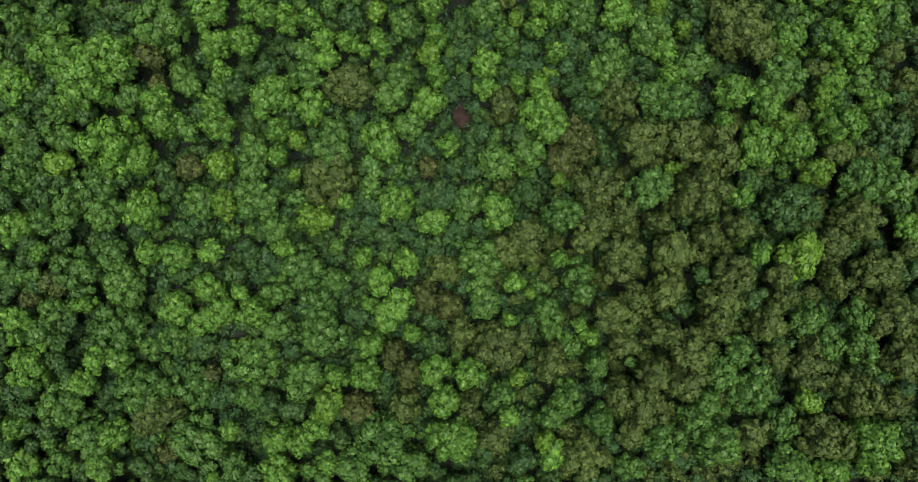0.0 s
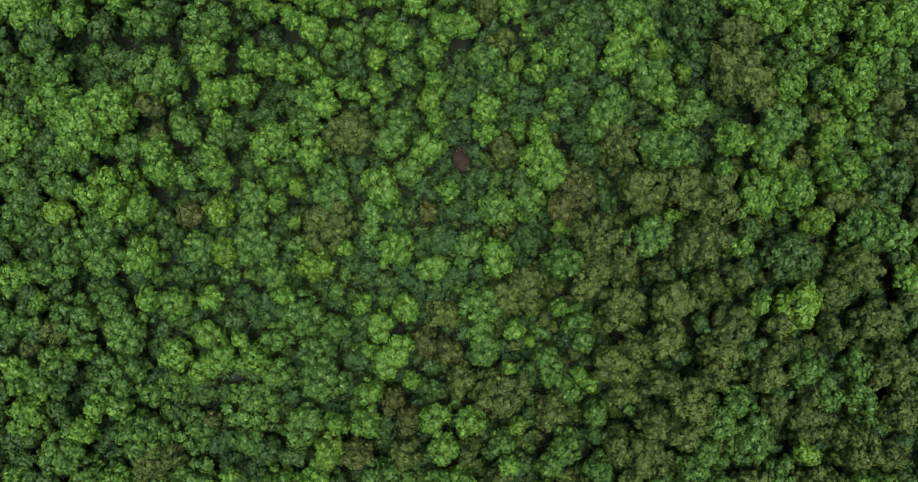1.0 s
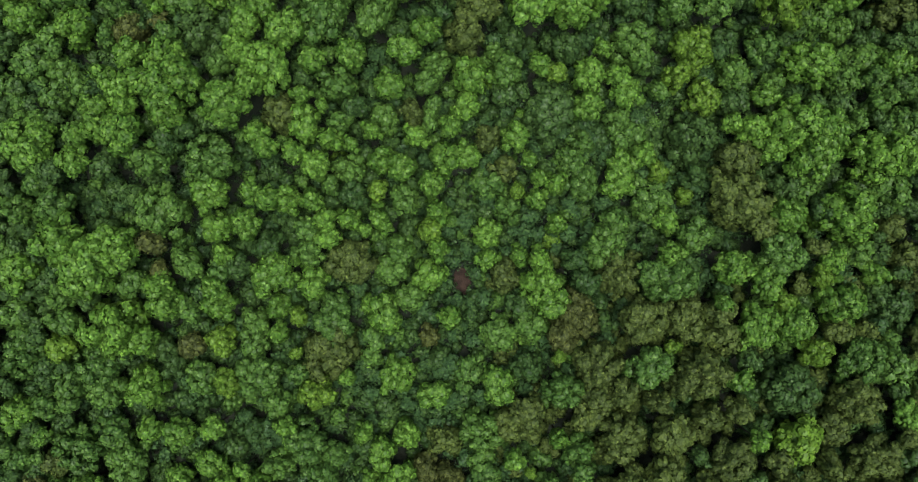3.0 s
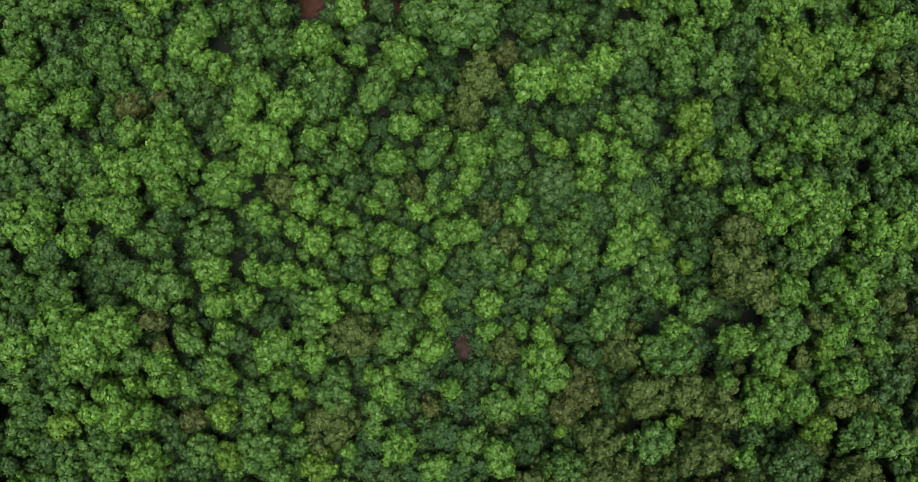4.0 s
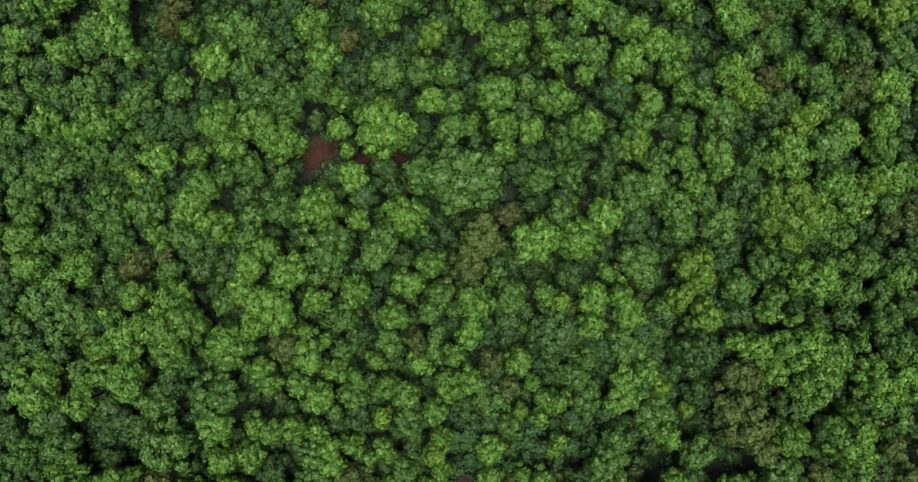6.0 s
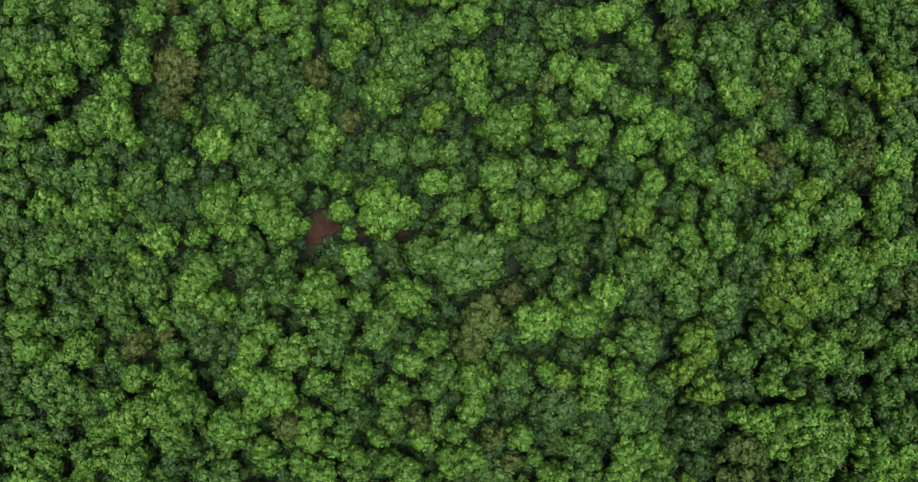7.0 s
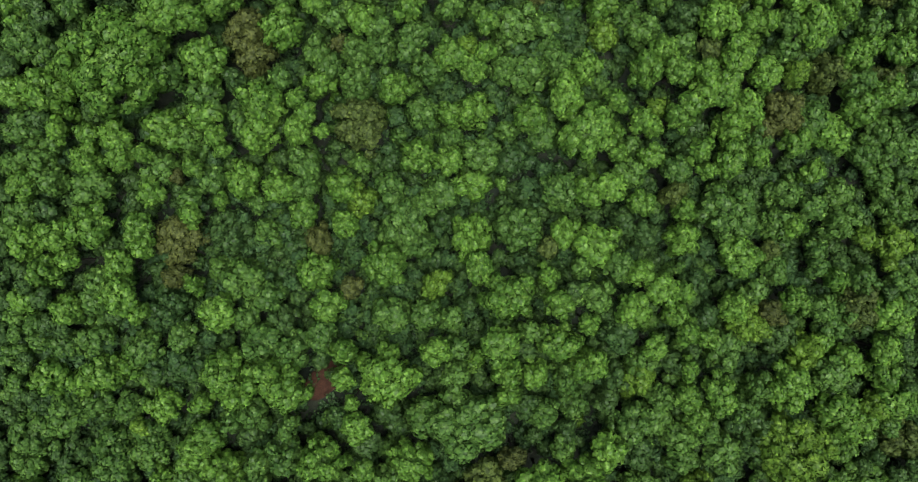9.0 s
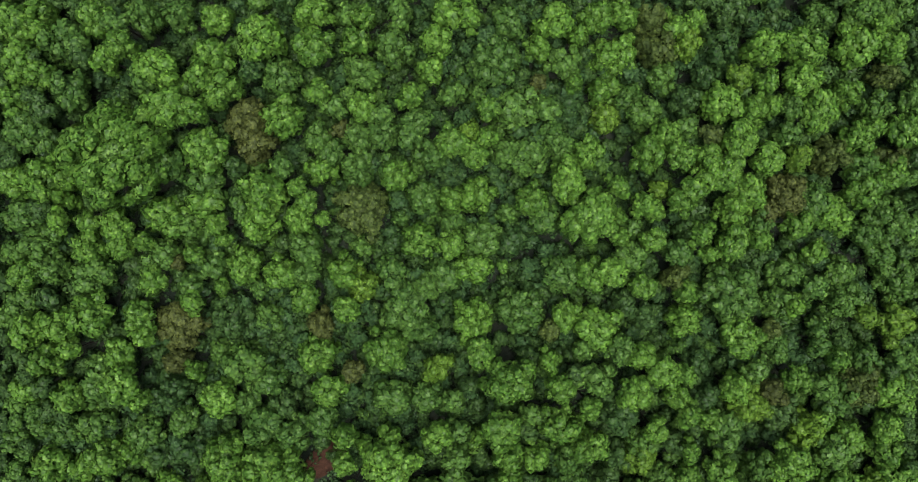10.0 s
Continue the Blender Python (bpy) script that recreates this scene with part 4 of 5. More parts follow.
plant("bright", -55.4, 94.0, 9.2, 1.6)
plant("bright", 42.2, 94.9, 8.6, 1.8)
plant("bright", -46.1, 95.8, 8.6, 1.6)
plant("olive", 45.3, 96.0, 8.2, 1.6)
plant("bright", 39.4, 96.2, 8.9, 2.7)
plant("green", 53.0, 96.4, 8.8, 1.8)
plant("olive", 10.7, 96.4, 9.4, 1.5)
plant("green", -8.0, 96.7, 9.1, 2.5)
plant("bright", -61.1, 96.7, 8.7, 2.2)
plant("bright", 17.9, 97.0, 11.0, 3.1)
plant("brown", -41.8, 97.0, 8.1, 3.5)
plant("lime", 65.5, 97.3, 9.6, 2.8)
plant("brown", -22.7, 97.4, 7.7, 2.2)
plant("bright", -56.5, 97.5, 9.3, 2.4)
plant("bright", 30.8, 97.7, 9.9, 2.7)
plant("bright", -0.8, 97.8, 10.2, 3.4)
plant("dark", -35.1, 98.0, 6.9, 3.5)
plant("green", -29.9, 98.1, 6.7, 2.4)
plant("lime", 60.3, 98.3, 8.6, 1.6)
plant("green", -10.5, 98.4, 9.1, 3.7)
plant("dark", 24.7, 98.5, 10.5, 2.2)
plant("bright", 13.2, 98.6, 9.5, 2.4)
plant("bright", -46.6, 98.6, 8.6, 2.2)
plant("bright", -52.6, 99.1, 9.6, 3.0)
plant("green", 6.6, 99.2, 9.1, 3.6)
plant("bright", -18.7, 99.4, 8.3, 2.1)
plant("bright", 48.4, 99.8, 8.3, 1.6)
plant("green", 46.6, 100.0, 8.4, 2.9)
plant("green", -62.8, 100.1, 8.1, 2.2)
plant("dark", 21.9, 100.3, 10.7, 2.2)
plant("bright", -39.6, 100.5, 7.3, 1.6)
plant("green", 56.8, 100.7, 9.2, 3.4)
plant("green", -9.7, 100.9, 8.2, 2.4)
plant("bright", -24.4, 101.0, 7.8, 2.1)
plant("green", 67.6, 101.8, 9.2, 2.3)
plant("green", 37.8, 102.0, 10.9, 4.6)
plant("green", -31.1, 102.1, 7.4, 1.5)
plant("bright", 30.7, 102.2, 10.3, 2.0)
plant("green", -7.2, 102.6, 7.9, 2.3)
plant("bright", -35.9, 102.6, 7.1, 1.2)
plant("lime", -16.3, 102.7, 8.1, 2.2)
plant("green", 51.9, 102.7, 8.3, 2.0)
plant("green", -40.4, 102.9, 7.7, 2.0)
plant("bright", 23.9, 103.1, 10.6, 2.1)
plant("bright", -45.0, 103.5, 8.1, 1.8)
plant("green", -53.3, 104.1, 8.7, 3.0)
plant("bright", -61.8, 104.2, 7.9, 2.4)
plant("green", -12.3, 104.2, 7.9, 3.1)
plant("green", -24.5, 104.3, 8.3, 2.1)
plant("green", -4.7, 104.3, 7.8, 2.3)
plant("green", 12.5, 104.4, 9.1, 2.9)
plant("green", 65.8, 104.5, 8.8, 3.3)
plant("bright", 16.4, 104.7, 9.9, 2.4)
plant("olive", 29.4, 104.7, 10.2, 2.1)
plant("bright", -27.9, 104.7, 8.3, 2.4)
plant("bright", -19.1, 104.8, 8.2, 2.6)
plant("green", -58.6, 104.9, 8.0, 2.2)
plant("green", 47.7, 105.0, 8.1, 2.9)
plant("green", 56.7, 105.0, 8.3, 2.3)
plant("bright", 19.3, 105.1, 10.2, 2.3)
plant("bright", -0.5, 105.2, 7.9, 2.4)
plant("bright", -32.8, 105.5, 8.0, 2.4)
plant("bright", 3.8, 105.6, 6.7, 0.9)
plant("green", -37.5, 105.8, 7.6, 2.0)
plant("brown", -42.0, 105.8, 7.5, 1.1)
plant("green", -44.1, 107.0, 7.9, 2.3)
plant("bright", -39.3, 107.1, 7.5, 1.4)
plant("green", 22.0, 107.2, 10.1, 2.4)
plant("green", -63.8, 107.2, 7.3, 2.0)
plant("bright", 33.7, 107.8, 10.1, 1.5)
plant("bright", -53.7, 107.8, 8.2, 2.3)
plant("green", -60.8, 108.1, 7.6, 2.7)
plant("green", 29.4, 108.1, 9.9, 2.1)
plant("green", 62.4, 108.2, 8.3, 2.3)
plant("bright", 51.1, 108.2, 8.4, 1.8)
plant("bright", -49.1, 108.2, 8.2, 2.1)
plant("green", -24.5, 108.4, 9.2, 2.9)
plant("bright", -3.9, 108.6, 8.2, 2.1)
plant("bright", -45.7, 108.7, 7.8, 1.4)
plant("green", 68.2, 109.2, 8.8, 2.3)
plant("bright", -34.6, 109.2, 8.6, 1.2)
plant("bright", -8.5, 109.4, 8.5, 2.7)
plant("dark", 4.8, 109.4, 7.4, 2.5)
plant("bright", 37.3, 109.5, 10.6, 2.4)
plant("bright", 25.1, 109.8, 9.7, 2.1)
plant("green", 0.4, 109.8, 8.0, 3.3)
plant("bright", 41.2, 110.0, 10.4, 1.7)
plant("bright", 20.3, 110.2, 9.7, 1.4)
plant("bright", 32.5, 110.7, 9.8, 1.9)
plant("green", 59.6, 111.0, 9.3, 2.4)
plant("bright", -49.1, 111.0, 8.1, 2.1)
plant("green", -40.4, 111.1, 7.9, 1.8)
plant("bright", -35.7, 111.2, 9.2, 1.8)
plant("bright", -53.0, 111.4, 8.2, 1.6)
plant("dark", 31.3, 111.5, 9.8, 2.2)
plant("bright", -56.5, 111.7, 8.0, 1.7)
plant("green", -3.9, 112.0, 8.5, 2.1)
plant("green", -62.7, 112.1, 7.2, 3.1)
plant("bright", -29.9, 112.1, 11.1, 2.5)
plant("green", 41.1, 112.1, 10.5, 2.1)
plant("bright", -24.7, 112.1, 9.9, 2.2)
plant("bright", -21.5, 112.2, 9.0, 1.1)
plant("bright", 47.2, 112.2, 10.1, 2.2)
plant("bright", 54.2, 112.3, 9.8, 1.7)
plant("bright", -43.3, 112.3, 8.0, 2.9)
plant("bright", 15.9, 112.9, 10.6, 3.8)
plant("green", 9.7, 113.0, 8.6, 2.4)
plant("bright", 20.1, 113.1, 9.7, 1.3)
plant("olive", -16.3, 113.3, 9.3, 3.8)
plant("green", 4.6, 113.4, 7.3, 1.9)
plant("green", 62.0, 113.7, 10.0, 3.4)
plant("bright", 37.0, 113.8, 10.3, 2.3)
plant("bright", 25.4, 113.9, 9.3, 1.7)
plant("brown", 42.3, 114.1, 10.5, 2.1)
plant("bright", -37.5, 114.3, 9.5, 2.0)
plant("bright", 52.1, 114.4, 10.8, 2.9)
plant("bright", -23.5, 114.6, 9.3, 1.4)
plant("bright", 23.7, 114.8, 9.2, 2.0)
plant("green", -7.7, 115.3, 8.6, 2.5)
plant("bright", -3.9, 115.3, 8.3, 2.1)
plant("bright", 29.2, 115.3, 9.7, 2.2)
plant("bright", 7.8, 115.5, 7.8, 2.4)
plant("dark", 67.5, 115.6, 9.8, 2.7)
plant("bright", -29.3, 115.6, 11.1, 3.0)
plant("green", 49.6, 115.7, 10.7, 2.4)
plant("bright", -0.2, 116.2, 7.6, 2.7)
plant("bright", -24.7, 116.5, 9.3, 1.4)
plant("brown", 45.4, 116.7, 11.0, 3.4)
plant("bright", 39.1, 116.7, 10.8, 3.1)
plant("bright", -58.3, 116.8, 9.2, 3.7)
plant("green", -37.4, 117.2, 10.3, 2.7)
plant("bright", 19.7, 117.3, 9.4, 1.8)
plant("bright", 30.7, 117.4, 10.0, 2.0)
plant("bright", 12.7, 117.6, 8.7, 2.6)
plant("bright", 56.9, 117.9, 11.6, 2.8)
plant("green", -17.2, 118.4, 8.1, 2.3)
plant("bright", -11.3, 118.4, 8.5, 2.3)
plant("bright", 35.2, 118.7, 10.5, 2.1)
plant("bright", -22.2, 119.0, 8.5, 1.9)
plant("bright", 32.6, 119.1, 10.3, 2.1)
plant("dark", -33.4, 119.2, 10.7, 1.6)
plant("green", -12.3, 119.3, 8.3, 2.2)
plant("green", -41.7, 119.3, 11.5, 2.0)
plant("green", -27.3, 119.3, 9.6, 1.9)
plant("bright", 12.7, 119.7, 8.1, 2.1)
plant("bright", 61.0, 119.7, 10.3, 2.2)
plant("green", -17.2, 120.1, 8.0, 2.4)
plant("bright", -47.3, 120.4, 15.3, 7.4)
plant("bright", 35.9, 120.8, 10.7, 2.1)
plant("bright", 61.8, 121.0, 10.0, 1.7)
plant("green", -21.2, 121.2, 8.3, 2.4)
plant("green", 56.6, 121.3, 11.2, 2.2)
plant("bright", -37.1, 121.3, 11.6, 3.1)
plant("green", -6.9, 121.4, 8.9, 2.1)
plant("bright", -0.7, 121.4, 8.6, 2.1)
plant("bright", 41.1, 121.7, 10.8, 2.4)
plant("green", 7.0, 121.9, 7.3, 3.2)
plant("lime", 46.1, 121.9, 10.7, 2.0)
plant("bright", 23.9, 121.9, 9.9, 2.7)
plant("bright", 28.7, 121.9, 10.1, 2.2)
plant("bright", 32.4, 122.0, 10.3, 2.1)
plant("green", 3.5, 122.1, 7.6, 2.1)
plant("bright", 15.6, 122.2, 8.2, 2.2)
plant("olive", 61.6, 122.4, 10.1, 2.6)
plant("brown", -31.1, 122.4, 10.9, 2.8)
plant("olive", 51.7, 122.5, 11.3, 2.6)
plant("green", 11.6, 123.2, 7.3, 2.1)
plant("bright", -4.0, 123.4, 9.1, 2.3)
plant("green", -60.5, 123.8, 10.3, 3.4)
plant("bright", 0.9, 123.9, 8.3, 1.6)
plant("green", -22.7, 123.9, 8.9, 2.3)
plant("green", -17.6, 124.1, 8.1, 2.2)
plant("green", -9.8, 124.2, 8.9, 2.0)
plant("green", -13.5, 124.2, 8.2, 2.2)
plant("bright", 37.0, 124.5, 10.8, 2.6)
plant("lime", -1.6, 124.7, 8.7, 1.8)
plant("brown", -19.5, 124.8, 8.2, 1.2)
plant("bright", 26.7, 124.8, 10.0, 2.3)
plant("green", 10.3, 124.8, 7.0, 2.3)
plant("olive", 32.9, 124.9, 10.2, 1.5)
plant("bright", 55.5, 125.1, 10.6, 2.4)
plant("green", 45.0, 125.3, 10.2, 1.9)
plant("brown", -31.4, 125.9, 11.4, 2.9)
plant("green", -8.6, 126.0, 9.3, 2.3)
plant("bright", -26.8, 126.0, 10.6, 3.0)
plant("bright", -37.8, 126.0, 13.1, 2.1)
plant("green", 30.2, 126.2, 10.0, 1.9)
plant("bright", 62.6, 126.2, 9.8, 2.4)
plant("bright", -40.9, 126.6, 14.2, 2.8)
plant("bright", 58.6, 126.9, 9.5, 1.9)
plant("green", -13.9, 127.0, 8.5, 1.8)
plant("bright", -61.3, 127.3, 10.6, 1.9)
plant("lime", 18.5, 127.6, 6.9, 2.3)
plant("bright", -16.2, 127.9, 8.6, 2.1)
plant("green", -20.3, 128.0, 9.0, 1.8)
plant("bright", 1.2, 128.0, 7.9, 1.8)
plant("green", 24.1, 128.1, 8.3, 2.4)
plant("green", 5.1, 128.5, 7.3, 3.1)
plant("green", 9.4, 128.6, 6.7, 2.0)
plant("bright", 48.8, 128.6, 10.7, 2.8)
plant("bright", 39.0, 128.7, 10.1, 2.1)
plant("green", -55.1, 129.1, 10.8, 2.7)
plant("bright", 41.6, 129.2, 9.6, 1.5)
plant("dark", 12.5, 129.3, 7.0, 2.4)
plant("bright", -34.8, 129.3, 12.5, 2.5)
plant("bright", -9.7, 129.3, 9.5, 2.0)
plant("bright", 34.9, 129.5, 10.4, 3.1)
plant("green", 44.8, 129.5, 9.9, 2.1)
plant("bright", -22.3, 129.6, 9.5, 1.8)
plant("green", 59.4, 129.7, 9.4, 2.6)
plant("green", -4.1, 129.9, 9.1, 2.0)
plant("dark", 29.6, 130.1, 9.8, 2.4)
plant("green", -44.1, 130.4, 13.8, 1.7)
plant("bright", -58.0, 130.5, 10.9, 2.2)
plant("green", 21.8, 130.5, 6.8, 2.6)
plant("bright", -37.0, 130.9, 13.2, 1.9)
plant("green", 64.5, 131.1, 9.9, 2.2)
plant("bright", -41.9, 131.2, 14.6, 2.8)
plant("bright", 53.4, 131.3, 9.5, 2.2)
plant("green", -27.3, 131.7, 10.4, 2.7)
plant("bright", 18.4, 131.9, 6.6, 2.4)
plant("bright", -60.8, 132.0, 11.2, 2.6)
plant("brown", 8.3, 132.1, 6.8, 1.3)
plant("bright", 13.4, 132.2, 6.7, 1.5)
plant("dark", -31.1, 132.3, 11.0, 1.9)
plant("bright", 40.6, 132.4, 9.5, 1.8)
plant("bright", -49.2, 132.8, 11.4, 1.7)
plant("green", -16.8, 133.0, 9.1, 2.8)
plant("bright", -6.9, 133.0, 9.5, 1.9)
plant("bright", 46.3, 133.1, 10.2, 2.8)
plant("lime", 36.7, 133.1, 9.5, 1.7)
plant("bright", -36.0, 133.3, 12.8, 2.9)
plant("dark", 32.8, 133.5, 9.3, 2.1)
plant("green", 26.5, 133.7, 7.1, 2.1)
plant("dark", -53.8, 133.8, 10.0, 1.7)
plant("olive", 59.7, 134.2, 9.4, 2.2)
plant("bright", -47.2, 134.5, 11.9, 2.2)
plant("green", 2.0, 134.8, 8.3, 3.7)
plant("green", 11.8, 134.9, 7.0, 2.5)
plant("green", -56.8, 135.5, 10.1, 3.2)
plant("bright", -22.8, 135.7, 9.9, 2.6)
plant("bright", -59.0, 136.1, 10.3, 2.2)
plant("bright", -29.7, 136.2, 11.3, 3.2)
plant("green", -12.3, 136.2, 9.2, 2.6)
plant("bright", -17.4, 136.6, 9.0, 2.0)
plant("bright", 47.9, 136.6, 9.9, 1.7)
plant("bright", 8.1, 136.7, 7.3, 2.1)
plant("bright", -6.2, 136.8, 9.3, 2.3)
plant("bright", 19.5, 136.8, 6.5, 3.3)
plant("bright", 40.5, 137.4, 9.9, 3.0)
plant("dark", 34.7, 137.4, 8.9, 3.1)
plant("olive", 25.6, 137.5, 6.8, 2.9)
plant("bright", 45.6, 137.5, 10.1, 2.8)
plant("bright", -62.1, 137.5, 11.0, 2.6)
plant("lime", 29.6, 137.9, 7.4, 2.3)
plant("green", -48.8, 138.0, 10.4, 1.6)
plant("bright", 59.3, 138.2, 9.8, 2.7)
plant("bright", 53.9, 138.4, 9.6, 2.9)
plant("bright", 14.0, 138.8, 6.4, 1.8)
plant("bright", -35.7, 138.9, 10.8, 2.1)
plant("green", -45.0, 138.9, 11.1, 2.4)
plant("bright", -52.2, 138.9, 9.6, 2.7)
plant("green", -40.8, 139.5, 10.9, 2.2)
plant("bright", -59.5, 139.7, 10.0, 2.0)
plant("green", 4.0, 140.1, 8.0, 2.7)
plant("bright", -22.8, 140.1, 9.6, 2.2)
plant("bright", -16.2, 140.2, 8.9, 1.9)
plant("bright", 10.2, 140.2, 7.2, 2.8)
plant("bright", 28.2, 140.2, 6.7, 1.7)
plant("bright", -1.8, 140.6, 8.5, 2.0)
plant("green", -11.5, 140.6, 8.8, 2.0)
plant("green", -18.7, 140.8, 9.1, 2.0)
plant("bright", -4.6, 140.8, 8.8, 2.0)
plant("bright", 57.5, 141.2, 9.2, 1.3)
plant("bright", 16.1, 141.3, 6.4, 2.3)
plant("bright", 30.5, 141.4, 7.0, 1.5)
plant("olive", 24.7, 141.8, 6.4, 2.4)
plant("bright", 20.2, 142.2, 6.2, 2.1)
plant("green", 48.8, 142.3, 9.3, 2.1)
plant("dark", 36.2, 142.9, 7.9, 2.6)
plant("green", 55.0, 143.2, 9.3, 2.6)
plant("green", 61.3, 143.9, 9.4, 2.4)

# ---- openings in the canopy where the ground lies open: place and radius ----
OPEN = ((-0.2, 20.7, 2.3), (-36.2, -14.0, 1.9), (-29.5, -14.2, 1.0), (-35.6, 34.1, 0.9), (-57.8, 32.4, 1.1), (-23.0, 73.8, 2.7), (-18.7, 73.8, 0.9), (-9.8, 74.1, 1.4), (-15.1, 73.5, 0.9), (6.6, 69.2, 1.5), (19.1, 68.0, 1.3), (-36.0, 66.8, 1.1), (-42.5, 45.1, 1.1), (-17.1, 46.5, 1.3), (-5.3, 39.6, 1.1), (-43.3, 71.2, 0.9), (-44.7, 81.3, 1.2), (67.5, 64.9, 1.4), (73.0, 69.7, 1.5), (30.5, 133.3, 1.9), (26.2, 129.5, 1.8), (9.8, 109.0, 1.6), (1.9, 103.1, 1.4), (7.2, 106.7, 1.2), (57.5, 106.6, 2.2), (46.5, 104.1, 1.1), (-36.5, 137.9, 1.1), (-54.5, 132.0, 1.2), (35.5, 90.2, 1.5), (16.9, 126.7, 1.1), (-24.6, 72.4, 1.6), (-8.3, 73.6, 1.4))
# of these, the ones where bare soil shows
BARE = ((0.1, 20.2, 2.0), (-22.2, 75.6, 3.0), (-15.4, 74.2, 1.8))


# ---- younger trees between the tall ones: the 300 along the middle of the wood one by one, the others as one understorey ----
def light_crown(rng, nb, per_tuft, spacing):
    """A small, loose crown of few boughs, one unit in radius."""
    return crown_shape(rng, 1.0, 1.2, nb, 1.0, 0.26, per_tuft, (0.25, 0.18), 0.4, spacing, 1)


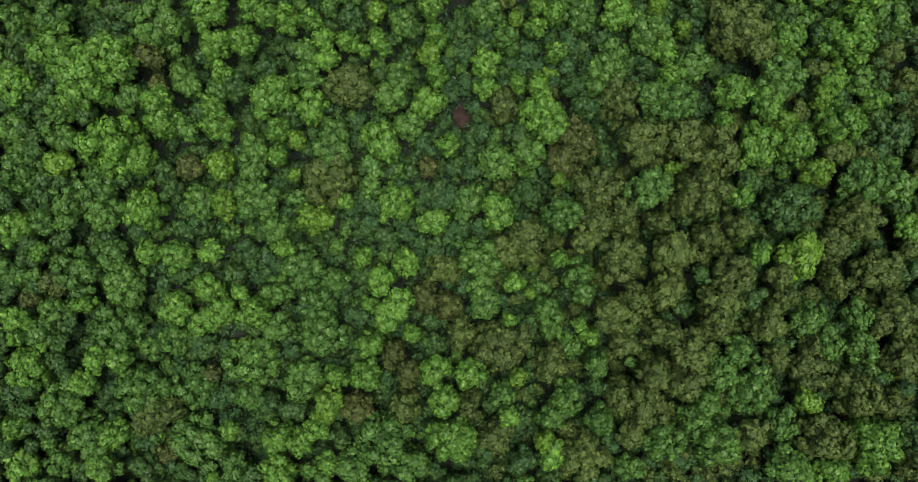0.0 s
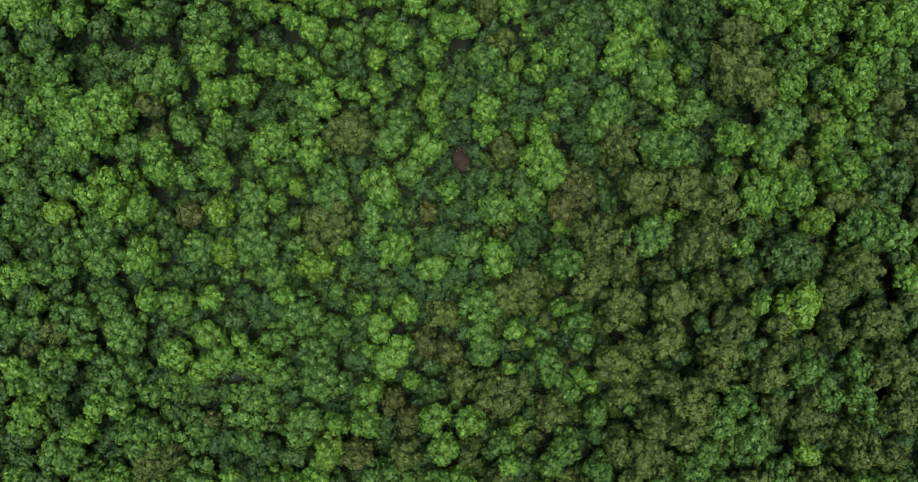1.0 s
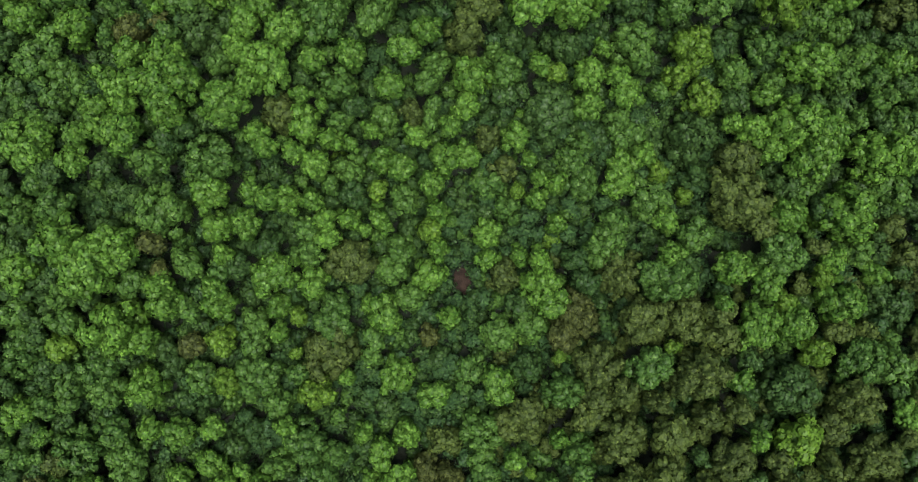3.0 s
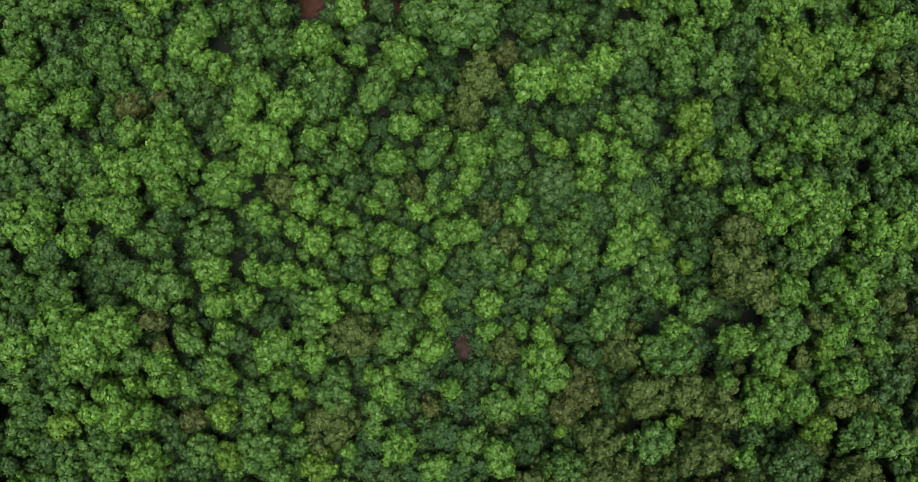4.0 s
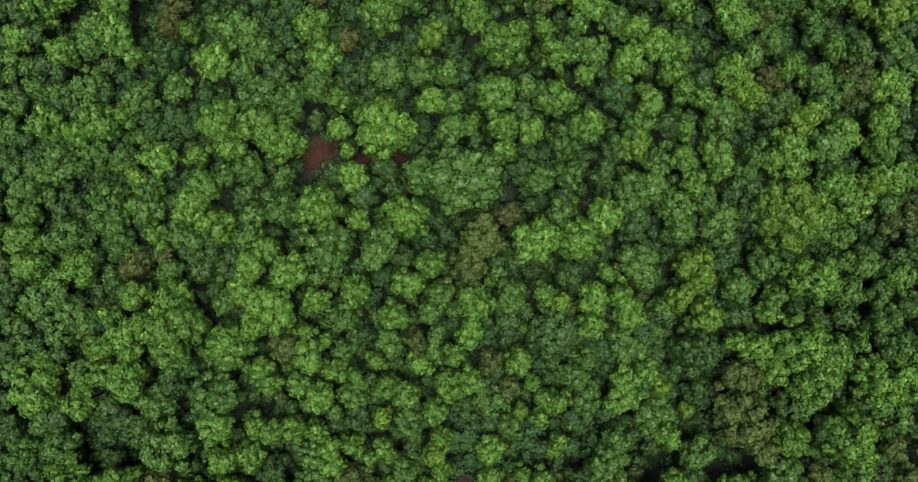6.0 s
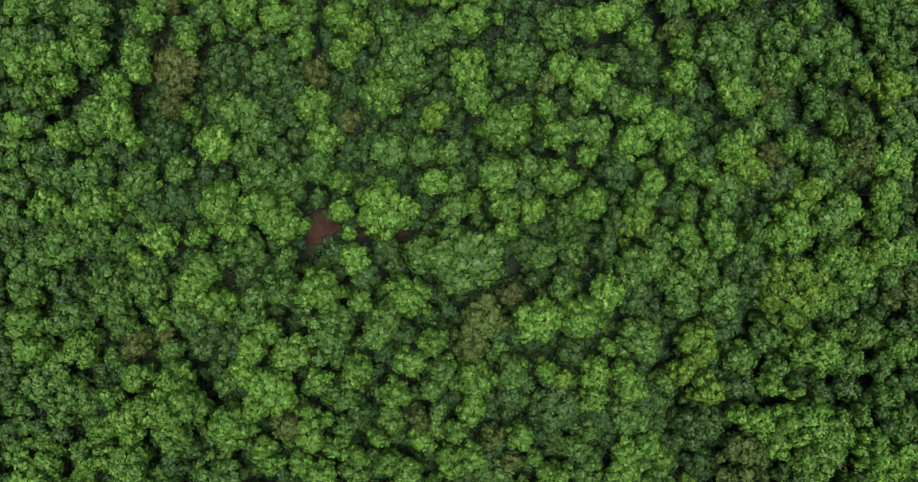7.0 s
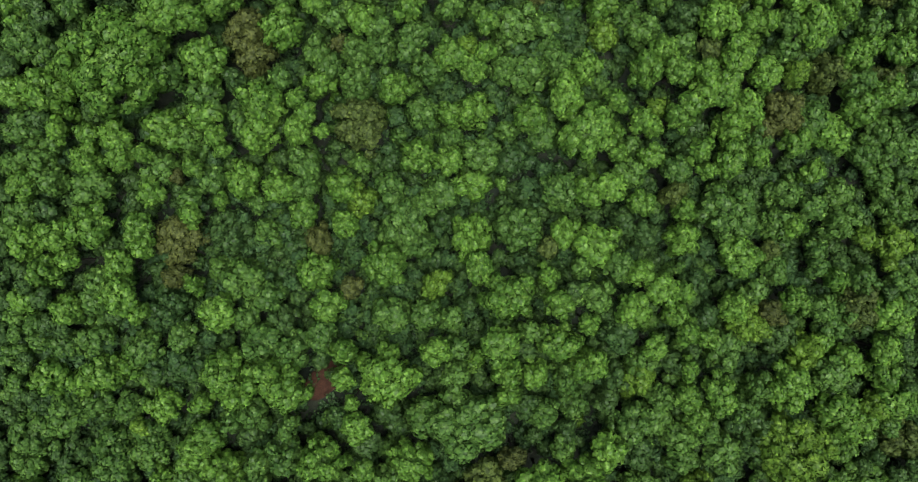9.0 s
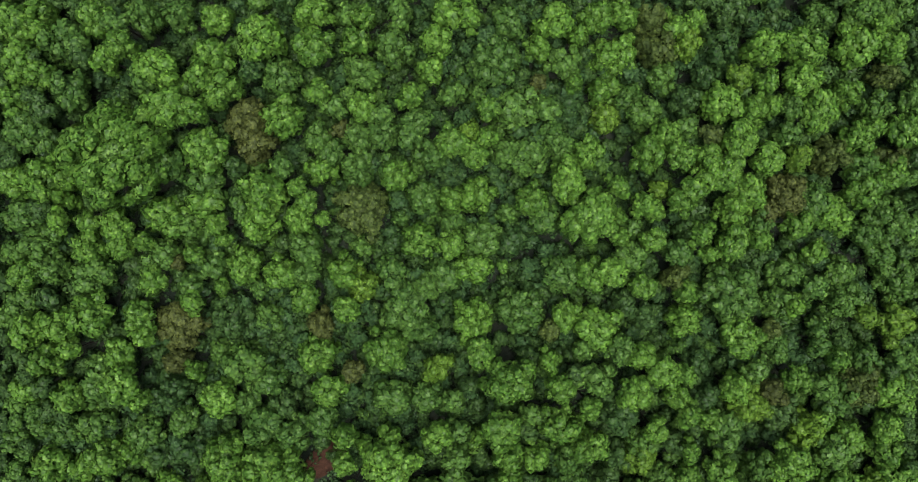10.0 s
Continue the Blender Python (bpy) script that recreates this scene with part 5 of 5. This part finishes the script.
def fill_wood():
    cell, grid = 8.0, {}
    rng = np.random.default_rng(3)
    shapes = [light_crown(rng, 6, 9, 1.5) for k in range(8)]
    bushes = [light_crown(rng, 4, 5, 1.9) for k in range(6)]

    def near(x, y):
        i, j = int(x // cell), int(y // cell)
        return (s for a in (-1, 0, 1) for b in (-1, 0, 1) for s in grid.get((i + a, j + b), ()))

    for s in STAND:
        grid.setdefault((int(s[0] // cell), int(s[1] // cell)), []).append(s)
    single, rim, verts, normals = 0, 0, {}, {}

    def add(kind, shape, place, r):
        v, f, nm = shape
        t = rnd.uniform(0, 6.28)
        c, sn = math.cos(t), math.sin(t)
        turn = np.array(((c, sn, 0), (-sn, c, 0), (0, 0, 1)))
        verts.setdefault(kind, []).append(v @ turn * r + place)
        normals.setdefault(kind, []).append(nm @ turn)

    spots = [(rnd.uniform(-84, 84), rnd.uniform(-54, 164), rnd.uniform(1.3, 2.3)) for k in range(9000)]
    close = [(x + rnd.uniform(-0.5, 0.5), y + rnd.uniform(-0.5, 0.5), rnd.uniform(0.9, 1.5)) for x in np.arange(-70.0, 74.0) for y in np.arange(-44.0, 156.0)]
    rnd.shuffle(close)
    for k, (x, y, r) in enumerate(spots + close):
        if k < 9000 and k % 5 < 2:
            x = rnd.choice((rnd.uniform(-84, -56), rnd.uniform(62, 84)))
            r = rnd.uniform(1.4, 2.6)
        if any(math.hypot(x - a, y - b) < c + 0.5 * r for a, b, c in OPEN):
            continue
        if any(math.hypot(x - a, y - b) < 0.8 * (c + r) - 0.3 for a, b, c, z in near(x, y)):
            continue
        outer = x < -57 or x > 64 or y < -35 or y > 144
        # mostly dark leaves: their colour stands in for shade between the crowns
        kind = rnd.choices(("green", "dark", "bright", "lime"), (1.6, 8, 0.3, 0.1))[0]
        if x > 4 and y < 25 and rnd.random() < 0.5:
            kind = "olive"
        tops = sorted((math.hypot(x - a, y - b), z) for a, b, c, z in near(x, y))[:4]
        roof = sum(z for d, z in tops) / len(tops) - ground_z(x, y) if tops else 9.0
        h = max(roof - (0 if outer else rnd.uniform(3.4, 7.2)), 2.2)
        grid.setdefault((int(x // cell), int(y // cell)), []).append((x, y, r, ground_z(x, y) + h))
        # the edge of the wood is made of whole trees too
        if outer and rim < 190 and -66 < x < 71 and -42 < y < 154 and r > 1.5:
            plant(kind, x, y, h, r)
            rim += 1
            continue
        if single < 300 and abs(x) < 45 and r > 1.3:
            plant(kind, x, y, h, r, young=True)
            single += 1
            continue
        add(kind, rnd.choice(shapes), np.array((x, y, ground_z(x, y) + h - r)), r)
    # a lower storey of shrubs and saplings in the gaps
    low = {}
    for k in range(8000):
        x, y, r = rnd.uniform(-84, 84), rnd.uniform(-54, 164), rnd.uniform(1.1, 1.9)
        if any(math.hypot(x - a, y - b) < c + 0.3 * r for a, b, c in BARE) or any(math.hypot(x - a, y - b) < 0.7 * c for a, b, c in OPEN):
            continue
        beside = list(near(x, y))
        if any(math.hypot(x - a, y - b) < 0.6 * c for a, b, c, z in beside):
            continue
        i, j = int(x // 2), int(y // 2)
        if any(math.hypot(x - a, y - b) < 1.7 for p in (-1, 0, 1) for q in (-1, 0, 1) for a, b in low.get((i + p, j + q), ())):
            continue
        low.setdefault((i, j), []).append((x, y))
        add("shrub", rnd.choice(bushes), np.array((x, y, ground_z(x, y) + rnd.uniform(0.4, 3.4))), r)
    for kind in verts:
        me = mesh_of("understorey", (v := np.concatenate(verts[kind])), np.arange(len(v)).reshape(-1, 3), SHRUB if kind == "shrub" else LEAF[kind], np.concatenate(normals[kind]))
        words = "leaves darkened with painted shade" if kind == "shrub" else WORDS[kind][1]
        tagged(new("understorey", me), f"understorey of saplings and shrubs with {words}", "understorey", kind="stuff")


fill_wood()


# ---- undergrowth: low leafy shrubs all over the forest floor ----
def make_undergrowth():
    rng = np.random.default_rng(5)
    n = 17000
    xy = np.stack([rng.uniform(-84, 84, n), rng.uniform(-54, 164, n)], 1)
    clear = np.ones(n, bool)
    for a, b, c in BARE:
        clear &= np.hypot(xy[:, 0] - a, xy[:, 1] - b) > c * 0.75
    cells = {}
    for a, b, c, z in STAND:
        cells.setdefault((int(a // 8), int(b // 8)), []).append((a, b, c))
    for k, (x, y) in enumerate(xy):
        i, j = int(x // 8), int(y // 8)
        clear[k] &= all(math.hypot(x - a, y - b) > 0.6 * c for p in (-1, 0, 1) for q in (-1, 0, 1) for a, b, c in cells.get((i + p, j + q), ()))
    xy = xy[clear]
    n = len(xy)
    base = np.concatenate([xy, ground_z(xy[:, 0], xy[:, 1])[:, None]], 1)
    size = rng.uniform(0.5, 1.3, n)
    which = np.repeat(np.arange(n), 14)
    d = unit(rng.normal(size=(len(which), 3)))
    d[:, 2] = np.abs(d[:, 2])
    at = base[which] + d * size[which][:, None] * rng.uniform(0.5, 1.1, (len(which), 1)) * (1, 1, 1.3)
    facing = unit(d * 0.4 + np.array((0, 0, 0.6)) + rng.normal(size=d.shape) * 0.5)
    # these leaves too carry the gap shade in their colour
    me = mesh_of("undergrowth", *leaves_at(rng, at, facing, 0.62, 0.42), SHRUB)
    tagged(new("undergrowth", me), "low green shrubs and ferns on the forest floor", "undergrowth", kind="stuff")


make_undergrowth()
